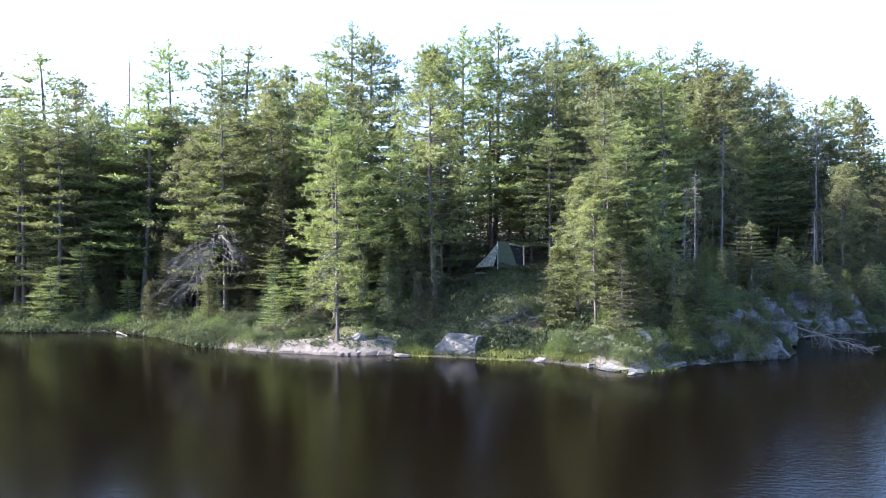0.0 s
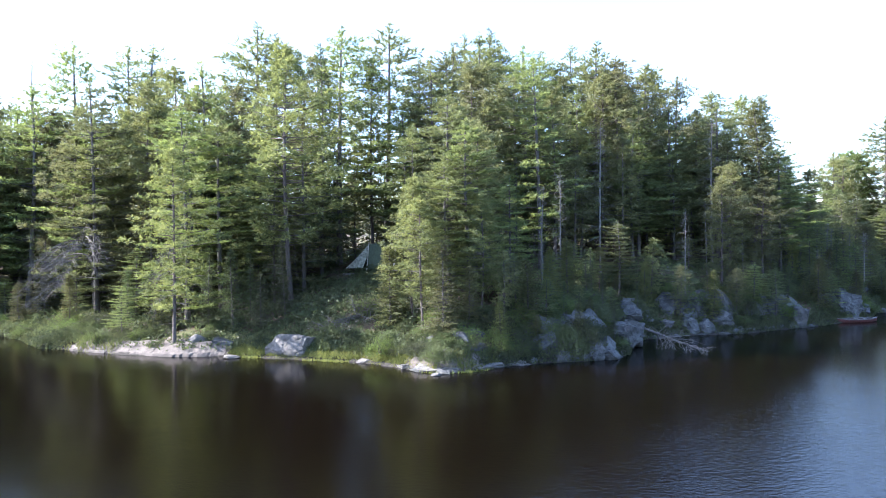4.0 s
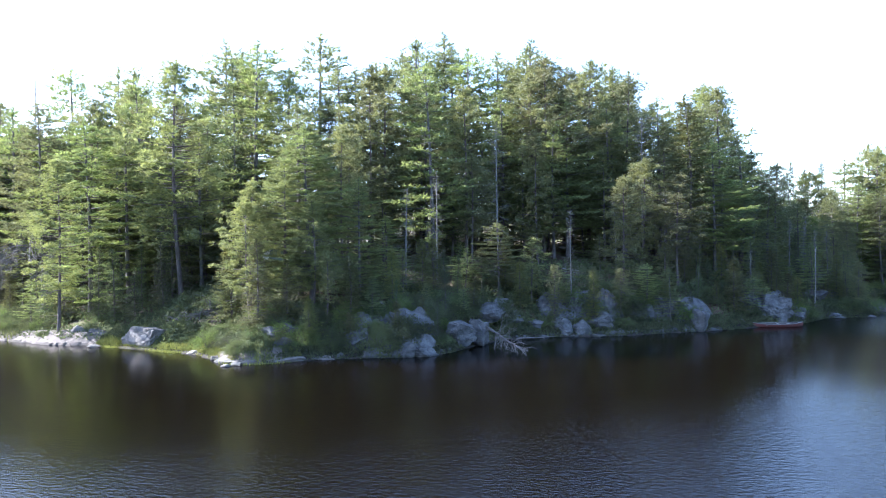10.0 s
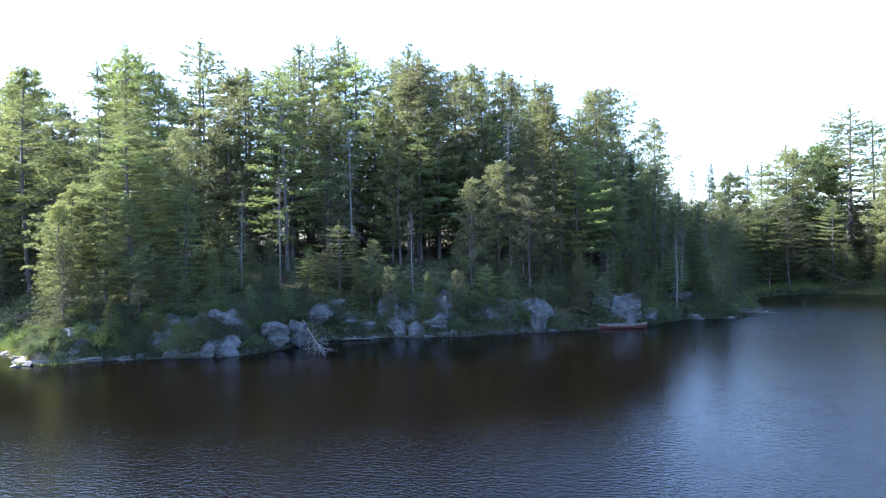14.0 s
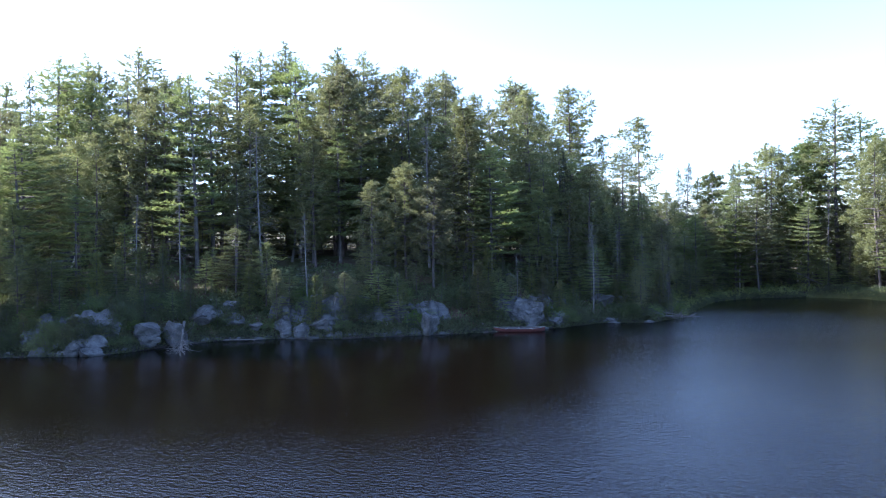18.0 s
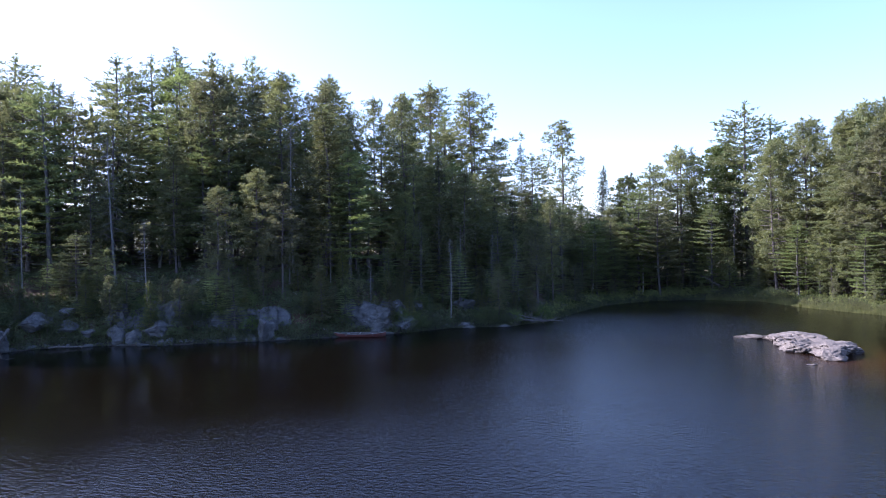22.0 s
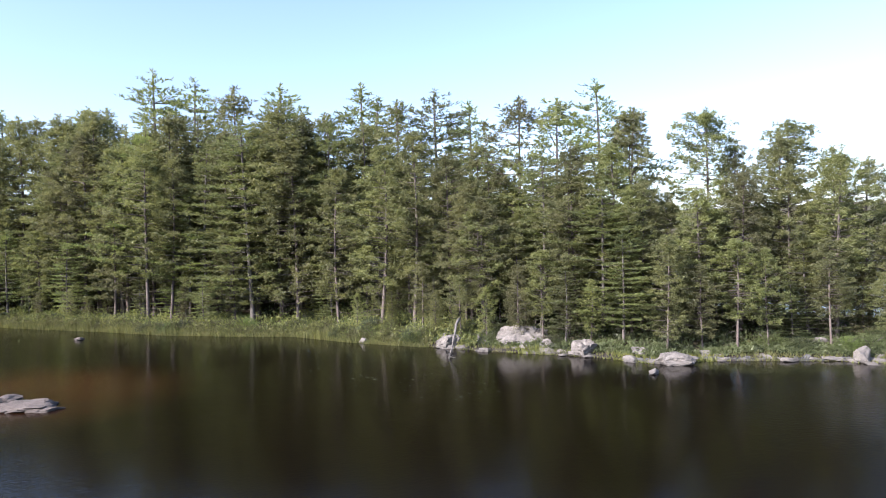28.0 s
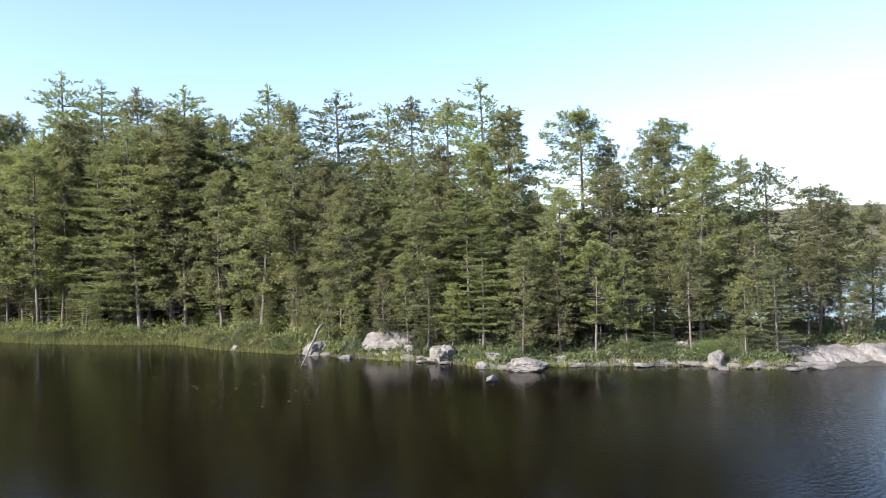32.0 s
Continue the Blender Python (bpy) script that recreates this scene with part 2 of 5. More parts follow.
def water_material():
    m = Mat("lake_water")
    v = m.coords((1.0, 1.0, 1.0), True)
    rip = m.noise(m.coords((0.8, 1.4, 1.0), True), 4.2, 3.0, 0.55)
    swell = m.noise(v, 0.33, 2.0)
    gust = m.ramp(m.noise(m.coords((0.6, 1.0, 1.0), True), 0.028, 2.0), [(0.38, (0.45, 0.45, 0.45)), (0.6, (1, 1, 1))])
    # a breeze ruffles the open middle of the lake and leaves the shores calm
    place = m.node("ShaderNodeSeparateXYZ")
    m.link(v, place.inputs[0])

    def across(axis, near, far):
        n = m.node("ShaderNodeMapRange", From_Min=near, From_Max=far)
        n.interpolation_type = "SMOOTHSTEP"
        m.link(place.outputs[axis], n.inputs["Value"])
        return n.outputs[0]

    def times(a, b):
        n = m.node("ShaderNodeMath")
        n.operation = "MULTIPLY"
        m.link(a, n.inputs[0])
        m.link(b, n.inputs[1])
        return n.outputs[0]

    def most(a, b):
        n = m.node("ShaderNodeMath")
        n.operation = "MAXIMUM"
        m.link(a, n.inputs[0])
        m.link(b, n.inputs[1])
        return n.outputs[0]

    breeze = times(times(across(1, 110.0, 84.0), across(0, 46.0, 66.0)), across(0, 94.0, 80.0))
    near_shore = m.node("ShaderNodeMapRange", To_Max=0.75)
    m.link(across(1, 46.0, 14.0), near_shore.inputs["Value"])
    breeze = most(breeze, times(near_shore.outputs[0], times(across(0, 4.0, 40.0), across(0, 106.0, 90.0))))
    breeze = most(breeze, times(across(0, 112.0, 126.0), across(1, 40.0, 30.0)))
    open_bay = m.node("ShaderNodeMapRange", To_Min=0.25, To_Max=2.2)
    m.link(breeze, open_bay.inputs["Value"])
    blow = m.node("ShaderNodeMath")
    blow.operation = "MULTIPLY"
    m.link(gust, blow.inputs[0])
    m.link(open_bay.outputs[0], blow.inputs[1])
    gust = blow.outputs[0]
    mul = m.node("ShaderNodeMath")
    mul.operation = "MULTIPLY"
    m.link(gust, mul.inputs[0])
    m.link(rip, mul.inputs[1])
    add = m.node("ShaderNodeMath")
    add.operation = "MULTIPLY_ADD"
    add.inputs[1].default_value = 0.35
    m.link(swell, add.inputs[0])
    m.link(mul.outputs[0], add.inputs[2])
    p = m.node("ShaderNodeBsdfPrincipled", IOR=1.33)
    # brown shoals show through beside the islets
    far_off = m.node("ShaderNodeVectorMath")
    far_off.operation = "DISTANCE"
    far_off.inputs[1].default_value = (90.0, 61.0, 0.0)
    m.link(v, far_off.inputs[0])
    shoal = m.node("ShaderNodeMapRange", From_Min=3.0, From_Max=11.0, To_Min=1.0, To_Max=0.0)
    m.link(far_off.outputs["Value"], shoal.inputs["Value"])
    m.link(m.mix(times(shoal.outputs[0], m.noise(v, 0.3, 3.0)), (0.0024, 0.0014, 0.0009), (0.05, 0.02, 0.007)), p.inputs["Base Color"])
    chop = m.node("ShaderNodeMapRange", From_Max=2.2, To_Min=0.12, To_Max=0.14)
    m.link(gust, chop.inputs["Value"])
    m.link(chop.outputs[0], p.inputs["Roughness"])
    gloss = m.node("ShaderNodeMapRange", From_Min=0.2, From_Max=1.5, To_Min=0.3, To_Max=1.0)
    m.link(gust, gloss.inputs["Value"])
    m.link(gloss.outputs[0], p.inputs["Specular IOR Level"])
    m.link(m.bump(add.outputs[0], 0.6, 0.07), p.inputs["Normal"])
    m.link(p.outputs[0], m.out.inputs[0])
    return m.m


GROUND = ground_material()
WATER = water_material()

# ---- shore and ground ----
SHORE_A = [(-420, 130), (-160, 84), (-90, 68), (-55, 60), (-40.5, 57), (-31, 57.5), (-25, 54.5), (-20.5, 50), (-17, 48.7),
           (-14.6, 47.8), (-8.4, 46.2), (-4.5, 46.7), (1.5, 45.5), (5.6, 44.6), (8.3, 42.8), (10.3, 41.4), (12.3, 41.7),
           (14.3, 43.4), (17.5, 44.9), (20.3, 45.6), (23.3, 48), (24.3, 52), (26, 55.2), (30.5, 58), (35, 59), (40.5, 62.3)]
SHORE_B = [(44.5, 64.7), (48.5, 68), (52, 70.8), (55, 75.3), (60, 77.3), (63, 83), (64.5, 92), (67, 103), (72, 110), (80, 114),
           (87, 112), (91, 102.5), (94, 97.8), (99.5, 90), (103, 84), (108, 78.5), (112.3, 74.8), (114.8, 67.4), (118, 61.5),
           (119.7, 57.8), (122, 53.8), (124.3, 49.5), (125.2, 46), (128.5, 44.7), (131.5, 42.2), (134.8, 39.3), (137.4, 35.4)]
SHORE_C = [(141, 33.4), (146, 30), (158, 27), (164, 33), (159, 42), (151, 50), (149, 60), (156, 78), (172, 100), (205, 130),
           (330, 230), (420, 420), (-420, 420)]
SHORE = np.array(SHORE_A + SHORE_B + SHORE_C, float)


def inland(x, y):
    """Metres from the waterline, above zero on land, for arrays of places."""
    x, y = np.atleast_1d(x).astype(float), np.atleast_1d(y).astype(float)
    a, b = SHORE, np.roll(SHORE, -1, 0)
    best, inside = np.full(x.shape, 1e9), np.zeros(x.shape, bool)
    for (ax, ay), (bx, by) in zip(a, b):
        ex, ey = bx - ax, by - ay
        s = np.clip(((x - ax) * ex + (y - ay) * ey) / (ex * ex + ey * ey), 0, 1)
        best = np.minimum(best, np.hypot(x - ax - s * ex, y - ay - s * ey))
        if ey:
            inside ^= ((ay > y) != (by > y)) & (x < ex * (y - ay) / ey + ax)
    return np.where(inside, best, -best)


def rise(x, y):
    """Height of the smooth ground at places."""
    d = inland(x, y)
    a = np.interp(x, [-60, -16, -2, 6, 44, 56, 66, 112, 119, 140, 160], [2.0, 2.4, 5.0, 6.2, 6.0, 3.6, 0.9, 0.9, 2.2, 2.2, 1.2])
    b = np.interp(x, [-30, 0, 8, 30, 60, 110, 125], [9, 9, 8, 6, 6, 5, 7])
    back = np.interp(x, [-60, 0, 50, 110, 140], [0.06, 0.06, 0.05, 0.05, 0.0])
    up = 0.12 + a * (1 - np.exp(-np.maximum(d, 0) / b)) + back * np.clip(d - 8, 0, 90)
    return np.where(d > 0, up, np.maximum(d * 0.35, -3.0) - 0.05)


def sheet(name, verts, faces, material, smooth=False):
    """A mesh object from arrays."""
    me = bpy.data.meshes.new(name)
    verts, faces = np.asarray(verts, np.float32), np.asarray(faces, np.int32)
    n = faces.shape[1]
    me.vertices.add(len(verts))
    me.vertices.foreach_set("co", verts.ravel())
    me.loops.add(faces.size)
    me.loops.foreach_set("vertex_index", faces.ravel())
    me.polygons.add(len(faces))
    me.polygons.foreach_set("loop_start", np.arange(0, faces.size, n, dtype=np.int32))
    me.polygons.foreach_set("use_smooth", np.full(len(faces), smooth))
    me.update(calc_edges=True)
    me.validate()
    me.materials.append(material)
    return me


def lumps(x, y):
    """Rolling unevenness of the ground, in metres."""
    return (0.5 * np.sin(0.31 * x + 1.3 * np.sin(0.17 * y)) * np.sin(0.27 * y + 0.8 * np.sin(0.21 * x))
            + 0.22 * np.sin(0.9 * x + 0.7 * y) * np.sin(0.8 * y - 0.5 * x) + 0.1 * np.sin(2.3 * x - 1.1 * y) * np.sin(1.9 * y + 0.6 * x))


def ground_at(x, y):
    d = inland(x, y)
    return rise(x, y) + np.where(d > 0, lumps(np.asarray(x, float), np.asarray(y, float)) * np.clip(d / 6, 0, 1) * 0.8, 0)


gx = np.concatenate([[-3000, -1200, -600, -300, -180, -110], np.arange(-80, 175, 1.25), [190, 240, 320, 400, 450, 500, 560, 640, 720, 900, 1800, 3000]])
gy = np.concatenate([[-3000, -1200, -500, -200, -60], np.arange(20, 155, 1.25), [165, 190, 230, 300, 420, 700, 1400, 3000]])
mx, my = np.meshgrid(gx, gy)
gz = ground_at(mx.ravel(), my.ravel())
# The far side of the lake and the hills all round.
away = np.hypot(mx.ravel() - 60, my.ravel() - 30)
gz = np.where((away > 420), 3 + 40 * np.clip((away - 420) / 300, 0, 1), gz)
gv = np.stack([mx.ravel(), my.ravel(), gz], 1)
w = len(gx)
i0 = (np.arange(len(gy) - 1)[:, None] * w + np.arange(w - 1)[None]).ravel()
ground = new("ground", sheet("ground", gv, np.stack([i0, i0 + 1, i0 + w + 1, i0 + w], 1), GROUND, True))
tagged(ground, "forest floor of needle litter, moss and bare granite", "ground", kind="structure")
water = new("water", sheet("water", [(-3000, -3000, 0), (3000, -3000, 0), (3000, 3000, 0), (-3000, 3000, 0)], [(0, 1, 2, 3)], WATER))
tagged(water, "dark tea-brown lake water, lightly rippled, reflecting the trees", "water", kind="structure")

# ---- trees ----
rng = np.random.default_rng(7)


def tufts(at, way, length, width, spread, k, r):
    """Fans of k thin needle blades at each place, about each way."""
    n = len(at)
    at = np.repeat(at, k, 0)
    way = np.repeat(way, k, 0) + r.normal(0, spread, (n * k, 3))
    way /= np.linalg.norm(way, axis=1, keepdims=True) + 1e-9
    side = np.cross(way, r.normal(0, 1, (n * k, 3)))
    side /= np.linalg.norm(side, axis=1, keepdims=True) + 1e-9
    ln = np.repeat(length, k)[:, None] * r.uniform(0.7, 1.3, (n * k, 1))
    wd = width * r.uniform(0.7, 1.3, (n * k, 1))
    v = np.stack([at - side * wd, at + side * wd, at + way * ln], 1).reshape(-1, 3)
    return v, np.arange(len(v)).reshape(-1, 3)


def stick(points, radii, sides=4):
    """A tapering stem along points."""
    points, v, q = np.asarray(points, float), [], []
    for i, (p, rad) in enumerate(zip(points, radii)):
        d = points[min(i + 1, len(points) - 1)] - points[max(i - 1, 0)]
        d /= np.linalg.norm(d) + 1e-9
        s = np.cross(d, (0.3, 0.9, 0.2) if abs(d[2]) > 0.8 else (0, 0, 1.0))
        s /= np.linalg.norm(s) + 1e-9
        u = np.cross(d, s)
        for j in range(sides):
            an = 2 * math.pi * j / sides
            v.append(p + rad * (math.cos(an) * s + math.sin(an) * u))
    for i in range(len(points) - 1):
        for j in range(sides):
            k = (j + 1) % sides
            q.append((i * sides + j, i * sides + k, (i + 1) * sides + k))
            q.append((i * sides + j, (i + 1) * sides + k, (i + 1) * sides + j))
    return np.array(v), np.array(q)


def joined(pieces):
    vs, fs, n = [], [], 0
    for v, q in pieces:
        vs.append(v)
        fs.append(q + n)
        n += len(v)
    return np.concatenate(vs), np.concatenate(fs)


def unit(v):
    return v / (np.linalg.norm(v, axis=-1, keepdims=True) + 1e-9)


def blades(at, way, face, length, width, spread, k, r):
    """k thin blades at each place, about each way, their flat sides turned towards each face."""
    n = len(at) * k
    at = np.repeat(at, k, 0)
    way = unit(np.repeat(way, k, 0) + r.normal(0, 1, (n, 3)) * spread)
    side = unit(np.cross(way, np.repeat(face, k, 0) + r.normal(0, 0.55, (n, 3))))
    ln = np.repeat(length, k)[:, None] * r.uniform(0.65, 1.3, (n, 1))
    wd = width * r.uniform(0.7, 1.3, (n, 1))
    mid = at + way * ln * 0.45
    v = np.stack([at - way * ln * 0.1, mid + side * wd, at + way * ln, mid - side * wd], 1).reshape(-1, 3)
    i = np.arange(0, n * 4, 4)[:, None]
    return v, np.concatenate([i + (0, 1, 2), i + (0, 2, 3)], 1).reshape(-1, 3)


# Height of the lowest live bough, metres between whorls, boughs in a whorl, chance of a stunted bough, girth.
HABIT = {"w": ((0.07, 0.2), 0.9, 6, 0.14, 0.18), "r": ((0.1, 0.28), 0.5, 4, 0.16, 0.14), "s": ((0.05, 0.08), 0.36, 6, 0.05, 0.14),
         "c": ((0.03, 0.06), 0.36, 6, 0.06, 0.16), "b": ((0.22, 0.32), 0.55, 4, 0.2, 0.11), "d": ((0.2, 0.3), 0.7, 3, 0.35, 0.15)}


def bough_reach(kind, s, r):
    """How far a bough at s of the crown's height reaches from the trunk."""
    if kind == "w":
        return min(4.3 * min(1, 0.75 + 0.9 * s) * (1 - s) ** 0.35, 0.2 + 8.5 * (1 - s)) * r.uniform(0.6, 1.15)
    if kind == "r":
        return min(3.1 * min(1, 0.62 + 1.3 * s), 0.25 + 7.0 * (1 - s)) * r.uniform(0.6, 1.15)
    if kind == "s":
        return (2.5 * (1 - s) ** 0.9 + 0.12) * r.uniform(0.85, 1.1)
    if kind == "c":
        return (2.8 * (1 - s) ** 0.75 + 0.2) * r.uniform(0.75, 1.15)
    if kind == "b":
        return 3.2 * math.sin(math.pi * min(0.97, 0.2 + 0.78 * s)) + 0.3
    return 2.4 * (1 - s) + 0.2


def conifer(kind, seed, fine=1.0):
    """Stem and crown arrays of one tree of its kind, 20 m high. fine: how many blades its boughs carry."""
    r = np.random.default_rng(seed)
    H = 20.0
    bow = r.normal(0, 0.25, 2)

    def axis(z):
        s = z / H
        return np.array([bow[0] * math.sin(s * 2.6), bow[1] * math.sin(s * 3.1), z])

    (lo, hi), step, count, stunted, girth = HABIT[kind]
    low = r.uniform(lo, hi)
    zs = np.linspace(-0.4, H * 0.98, 12 if fine > 0.1 else 4)
    wood = [stick([axis(z) for z in zs], [girth * (1.35 if z < 0 else 1) * (1 - 0.93 * max(z, 0) / H) ** 0.8 + 0.012 for z in zs], 7 if fine > 0.1 else 4)]
    at, way, face, size = [], [], [], []
    z, lop = low * H, r.uniform(0, 6.28)
    while z < H * 0.96:
        s = (z / H - low) / (1 - low)
        reach = bough_reach(kind, s, r)
        a0 = r.uniform(0, 6.28)
        for j in range(count if fine > 0.1 else 3):
            a = a0 + 6.283 * j / (count if fine > 0.1 else 3) + r.normal(0, 0.3)
            ln = reach * r.uniform(0.55, 1.22) * (1 + 0.2 * math.cos(a - lop))
            if r.random() < stunted:
                ln *= 0.45
            tilt = {"w": 0.03 + 0.3 * s ** 4, "r": 0.3 * s ** 2, "s": -0.3 + 0.7 * s, "c": -0.1 + 0.5 * s, "b": 0.7, "d": r.normal(-0.1, 0.3)}[kind]
            curl = {"w": 0.07, "r": 0.15, "s": 0.14, "c": 0.1, "b": -0.2, "d": -0.1}[kind]
            out = np.array([math.cos(a), math.sin(a), 0])
            side = np.array([-out[1], out[0], 0])
            base = axis(z + r.uniform(-1, 1) * (0.16 if fine > 0.7 else 0.34))

            def limb(u, base=base, out=out, ln=ln, tilt=tilt, curl=curl):
                u = np.atleast_1d(np.asarray(u, float))[:, None]
                return base + out * ln * u + np.array([0, 0, 1.0]) * ln * (tilt * u + curl * u * u)

            if ln > 0.8 and (fine > 0.5 or (j % 2 == 0 and fine > 0.1) or kind == "d"):
                wood.append(stick(limb([0, 0.5, 0.92]), [0.018 + 0.011 * ln, 0.012 + 0.006 * ln, 0.006], 3))
            if kind == "d":
                for _ in range(6):
                    p = limb(r.uniform(0.3, 0.95))[0]
                    wood.append(stick([p, p + out * r.uniform(0.1, 0.5) + r.normal(0, 0.35, 3)], [0.014, 0.005], 3))
                continue
            if kind in "rb":
                # rounded clumps on twigs towards the end of the bough
                m = max(2, int(1.4 + ln * (1.7 if kind == "r" else 3.4) * (1 if fine > 0.1 else 0.6)))
                u = r.uniform(0.3, 1.0, m) ** 0.7
                u[0] = 1.0
                mid = limb(u) + side * (r.normal(0, 0.22, m) * ln * (1.25 - u))[:, None]
                mid[:, 2] += r.uniform(0.0, 0.3, m) + 0.1
                k = max(3, int((17 if kind == "r" else 14) * fine))
                d = unit(r.normal(0, 1, (m, k, 3)) * (1, 1, 0.75) + (0, 0, 0.35) + out * 0.25)
                ball = r.uniform(0.7, 1.2, (m, 1, 1)) * (0.25 if kind == "r" else 0.34)
                at.append((mid[:, None] + d * ball * r.uniform(0.3, 1.0, (m, k, 1))).reshape(-1, 3))
                way.append(d.reshape(-1, 3))
                face.append(unit(d + (0, 0, 0.7)).reshape(-1, 3))
                size.append(np.full(m * k, 0.27 if kind == "r" else 0.17))
            else:
                # flat plumes: side shoots along the bough, tufted from end to end
                m = max(3, int(2 + ln * {"w": 2.8, "s": 3.2, "c": 3.0}[kind] * (1 if fine > 0.1 else 0.5)))
                u = np.linspace({"w": 0.28, "s": 0.12, "c": 0.15}[kind], 1.0, m) + r.normal(0, 0.03, m)
                hand = np.where(np.arange(m) % 2, 1.0, -1.0) * r.uniform(0.5, 1.1, m)
                hand[-1] = 0.0
                shoot = unit(out * r.uniform(0.6, 1.0, (m, 1)) + side * hand[:, None] + np.array([0, 0, 1.0]) * (tilt + {"w": 0.1, "s": -0.25, "c": -0.15}[kind] + r.normal(0, 0.1, (m, 1))))
                long = ({"w": 0.34, "s": 0.26, "c": 0.28}[kind] * ln * (1.2 - u) + 0.28) * r.uniform(0.7, 1.2, m)
                k = np.maximum(1 if fine < 0.1 else 2, (long * {"w": 17, "s": 11, "c": 9}[kind] * fine).astype(int))
                own = np.repeat(np.arange(m), k)
                f = r.uniform(0.1, 1.0, len(own))
                p = limb(u)[own] + shoot[own] * (long[own] * f)[:, None] + r.normal(0, 0.05, (len(own), 3))
                p[:, 2] -= {"w": 0.02, "s": 0.12, "c": 0.1}[kind] * f
                at.append(p)
                way.append(shoot[own] + out * 0.2 + np.array([0, 0, {"w": 0.22 + 0.4 * s ** 4, "s": -0.2, "c": -0.1}[kind]]))
                face.append(np.tile(out * {"w": 0.15, "s": 0.5, "c": 0.6}[kind] + (0, 0, 1.0), (len(own), 1)))
                size.append(np.full(len(own), {"w": 0.27, "s": 0.2, "c": 0.22}[kind]) * min(1, 0.6 + 0.3 * ln))
        z += step * r.uniform(0.75, 1.3) * (0.62 if s > 0.72 else 1)
    if kind != "d":
        # the leader
        m = max(8, int(60 * fine))
        lead = r.uniform(0.92, 1.0, m) * H
        at.append(np.array([axis(z) for z in lead]) + r.normal(0, 0.06, (m, 3)))
        way.append(r.normal(0, 0.6, (m, 3)) + (0, 0, 1.1))
        face.append(unit(r.normal(0, 1, (m, 3))))
        size.append(np.full(m, 0.28))
    # bare dead twigs under the crown
    z = 1.0
    while z < low * H + 4 and kind in "wrs" and fine > 0.1:
        a, ln = r.uniform(0, 6.28), r.uniform(0.6, 2.3)
        p = axis(z)
        tip = p + np.array([math.cos(a) * ln, math.sin(a) * ln, r.normal(-0.2, 0.25)])
        wood.append(stick([p, (p + tip) / 2 + (0, 0, 0.1), tip], [0.026, 0.018, 0.007], 3))
        z += r.uniform(0.14, 0.4) / max(fine, 0.4)
    stem = joined(wood)
    if kind == "d":
        return stem, None
    at, way, face, size = np.concatenate(at), unit(np.concatenate(way)), unit(np.concatenate(face)), np.concatenate(size)
    big = 1 / math.sqrt(min(fine, 1.0))
    wide = {"w": 0.027, "r": 0.025, "s": 0.023, "c": 0.028, "b": 0.06}[kind] * big * (1 if fine > 0.1 else 2.4)
    return stem, blades(at, way, face, size * big ** 0.8, wide, np.array((1, 1, 0.6 if kind == "w" else 1)) * {"w": 0.5, "r": 0.35, "s": 0.4, "c": 0.45, "b": 0.5}[kind], 3 if fine > 0.1 else 1, r)


NEEDLES = {"w": NEEDLE_WHITE, "r": NEEDLE_RED, "s": NEEDLE_DARK, "c": NEEDLE_CEDAR, "b": LEAF_GREEN}
BARKS = {"w": BARK_GREY, "r": BARK_RED, "s": BARK_GREY, "c": BARK_GREY, "b": BARK_PALE, "d": BARK_SNAG}
TREE_NAMES = {"w": "white_pine", "r": "red_pine", "s": "spruce", "c": "cedar", "b": "birch", "d": "dead_tree"}
TREE_LABELS = {
    "w": "tall white pine with layered feathery boughs and grey trunk",
    "r": "red pine with tufted olive-green crown and reddish bark",
    "s": "narrow dark green spruce with drooping boughs",
    "c": "bushy yellow-green cedar with dense low branches",
    "b": "slender birch with pale trunk and light green leaves",
    "d": "standing dead tree, bare and grey, with broken branches",
}


def form(kind, seed, fine):
    stem, crown = conifer(kind, seed, fine)
    return sheet("trunk", *stem, BARKS[kind], True), crown and sheet("crown", *crown, NEEDLES[kind])


# Fully leaved forms for the waterside, lighter ones for the rows behind.
NEAR = {k: [form(k, 100 * ord(k) + i, f) for i in range(c)] for k, c, f in (("w", 6, 1.0), ("r", 6, 0.9), ("s", 2, 0.8), ("c", 3, 0.6), ("b", 2, 0.7), ("d", 3, 1.0))}
BACK = {k: [form(k, 100 * ord(k) + 50 + i, f) for i in range(c)] for k, c, f in (("w", 5, 0.5), ("r", 4, 0.45), ("s", 2, 0.4), ("c", 2, 0.3), ("b", 2, 0.4), ("d", 1, 0.6))}


def tree(kind, x, y, high, turn=None, girth=None, label=""):
    """One tree: an empty at its foot with its trunk and crown."""
    if kind == "y":
        kind, girth = "w" if rng.random() < 0.5 else "s", 1.5
    forms = (NEAR if float(inland(x, y)[0]) < 8.5 and high > 6 else BACK)[kind]
    trunk, crown = forms[int(rng.integers(1000)) % len(forms)]
    foot = new(TREE_NAMES[kind])
    tagged(foot, label or TREE_LABELS[kind], "tree", TREE_NAMES[kind].replace("_", " ") + "s on the shore")
    z = float(ground_at(x, y)[0])
    wide = high / 20 * (girth or rng.uniform(1.12, 1.42) * (0.8 if kind in "sd" else 1)) * (1 + 0.35 * max(0, (14 - high) / 14))
    if x > 112 and kind in "rw" and high > 7:
        wide *= 1.06
    foot.matrix_world = Matrix.LocRotScale((x, y, z), Euler((rng.normal(0, 0.02), rng.normal(0, 0.02), rng.uniform(0, 6.28) if turn is None else turn)), (wide, wide, high / 20))
    for name, me in (("trunk", trunk), ("crown", crown)):
        if me:
            new(name, me).parent = foot
    return foot



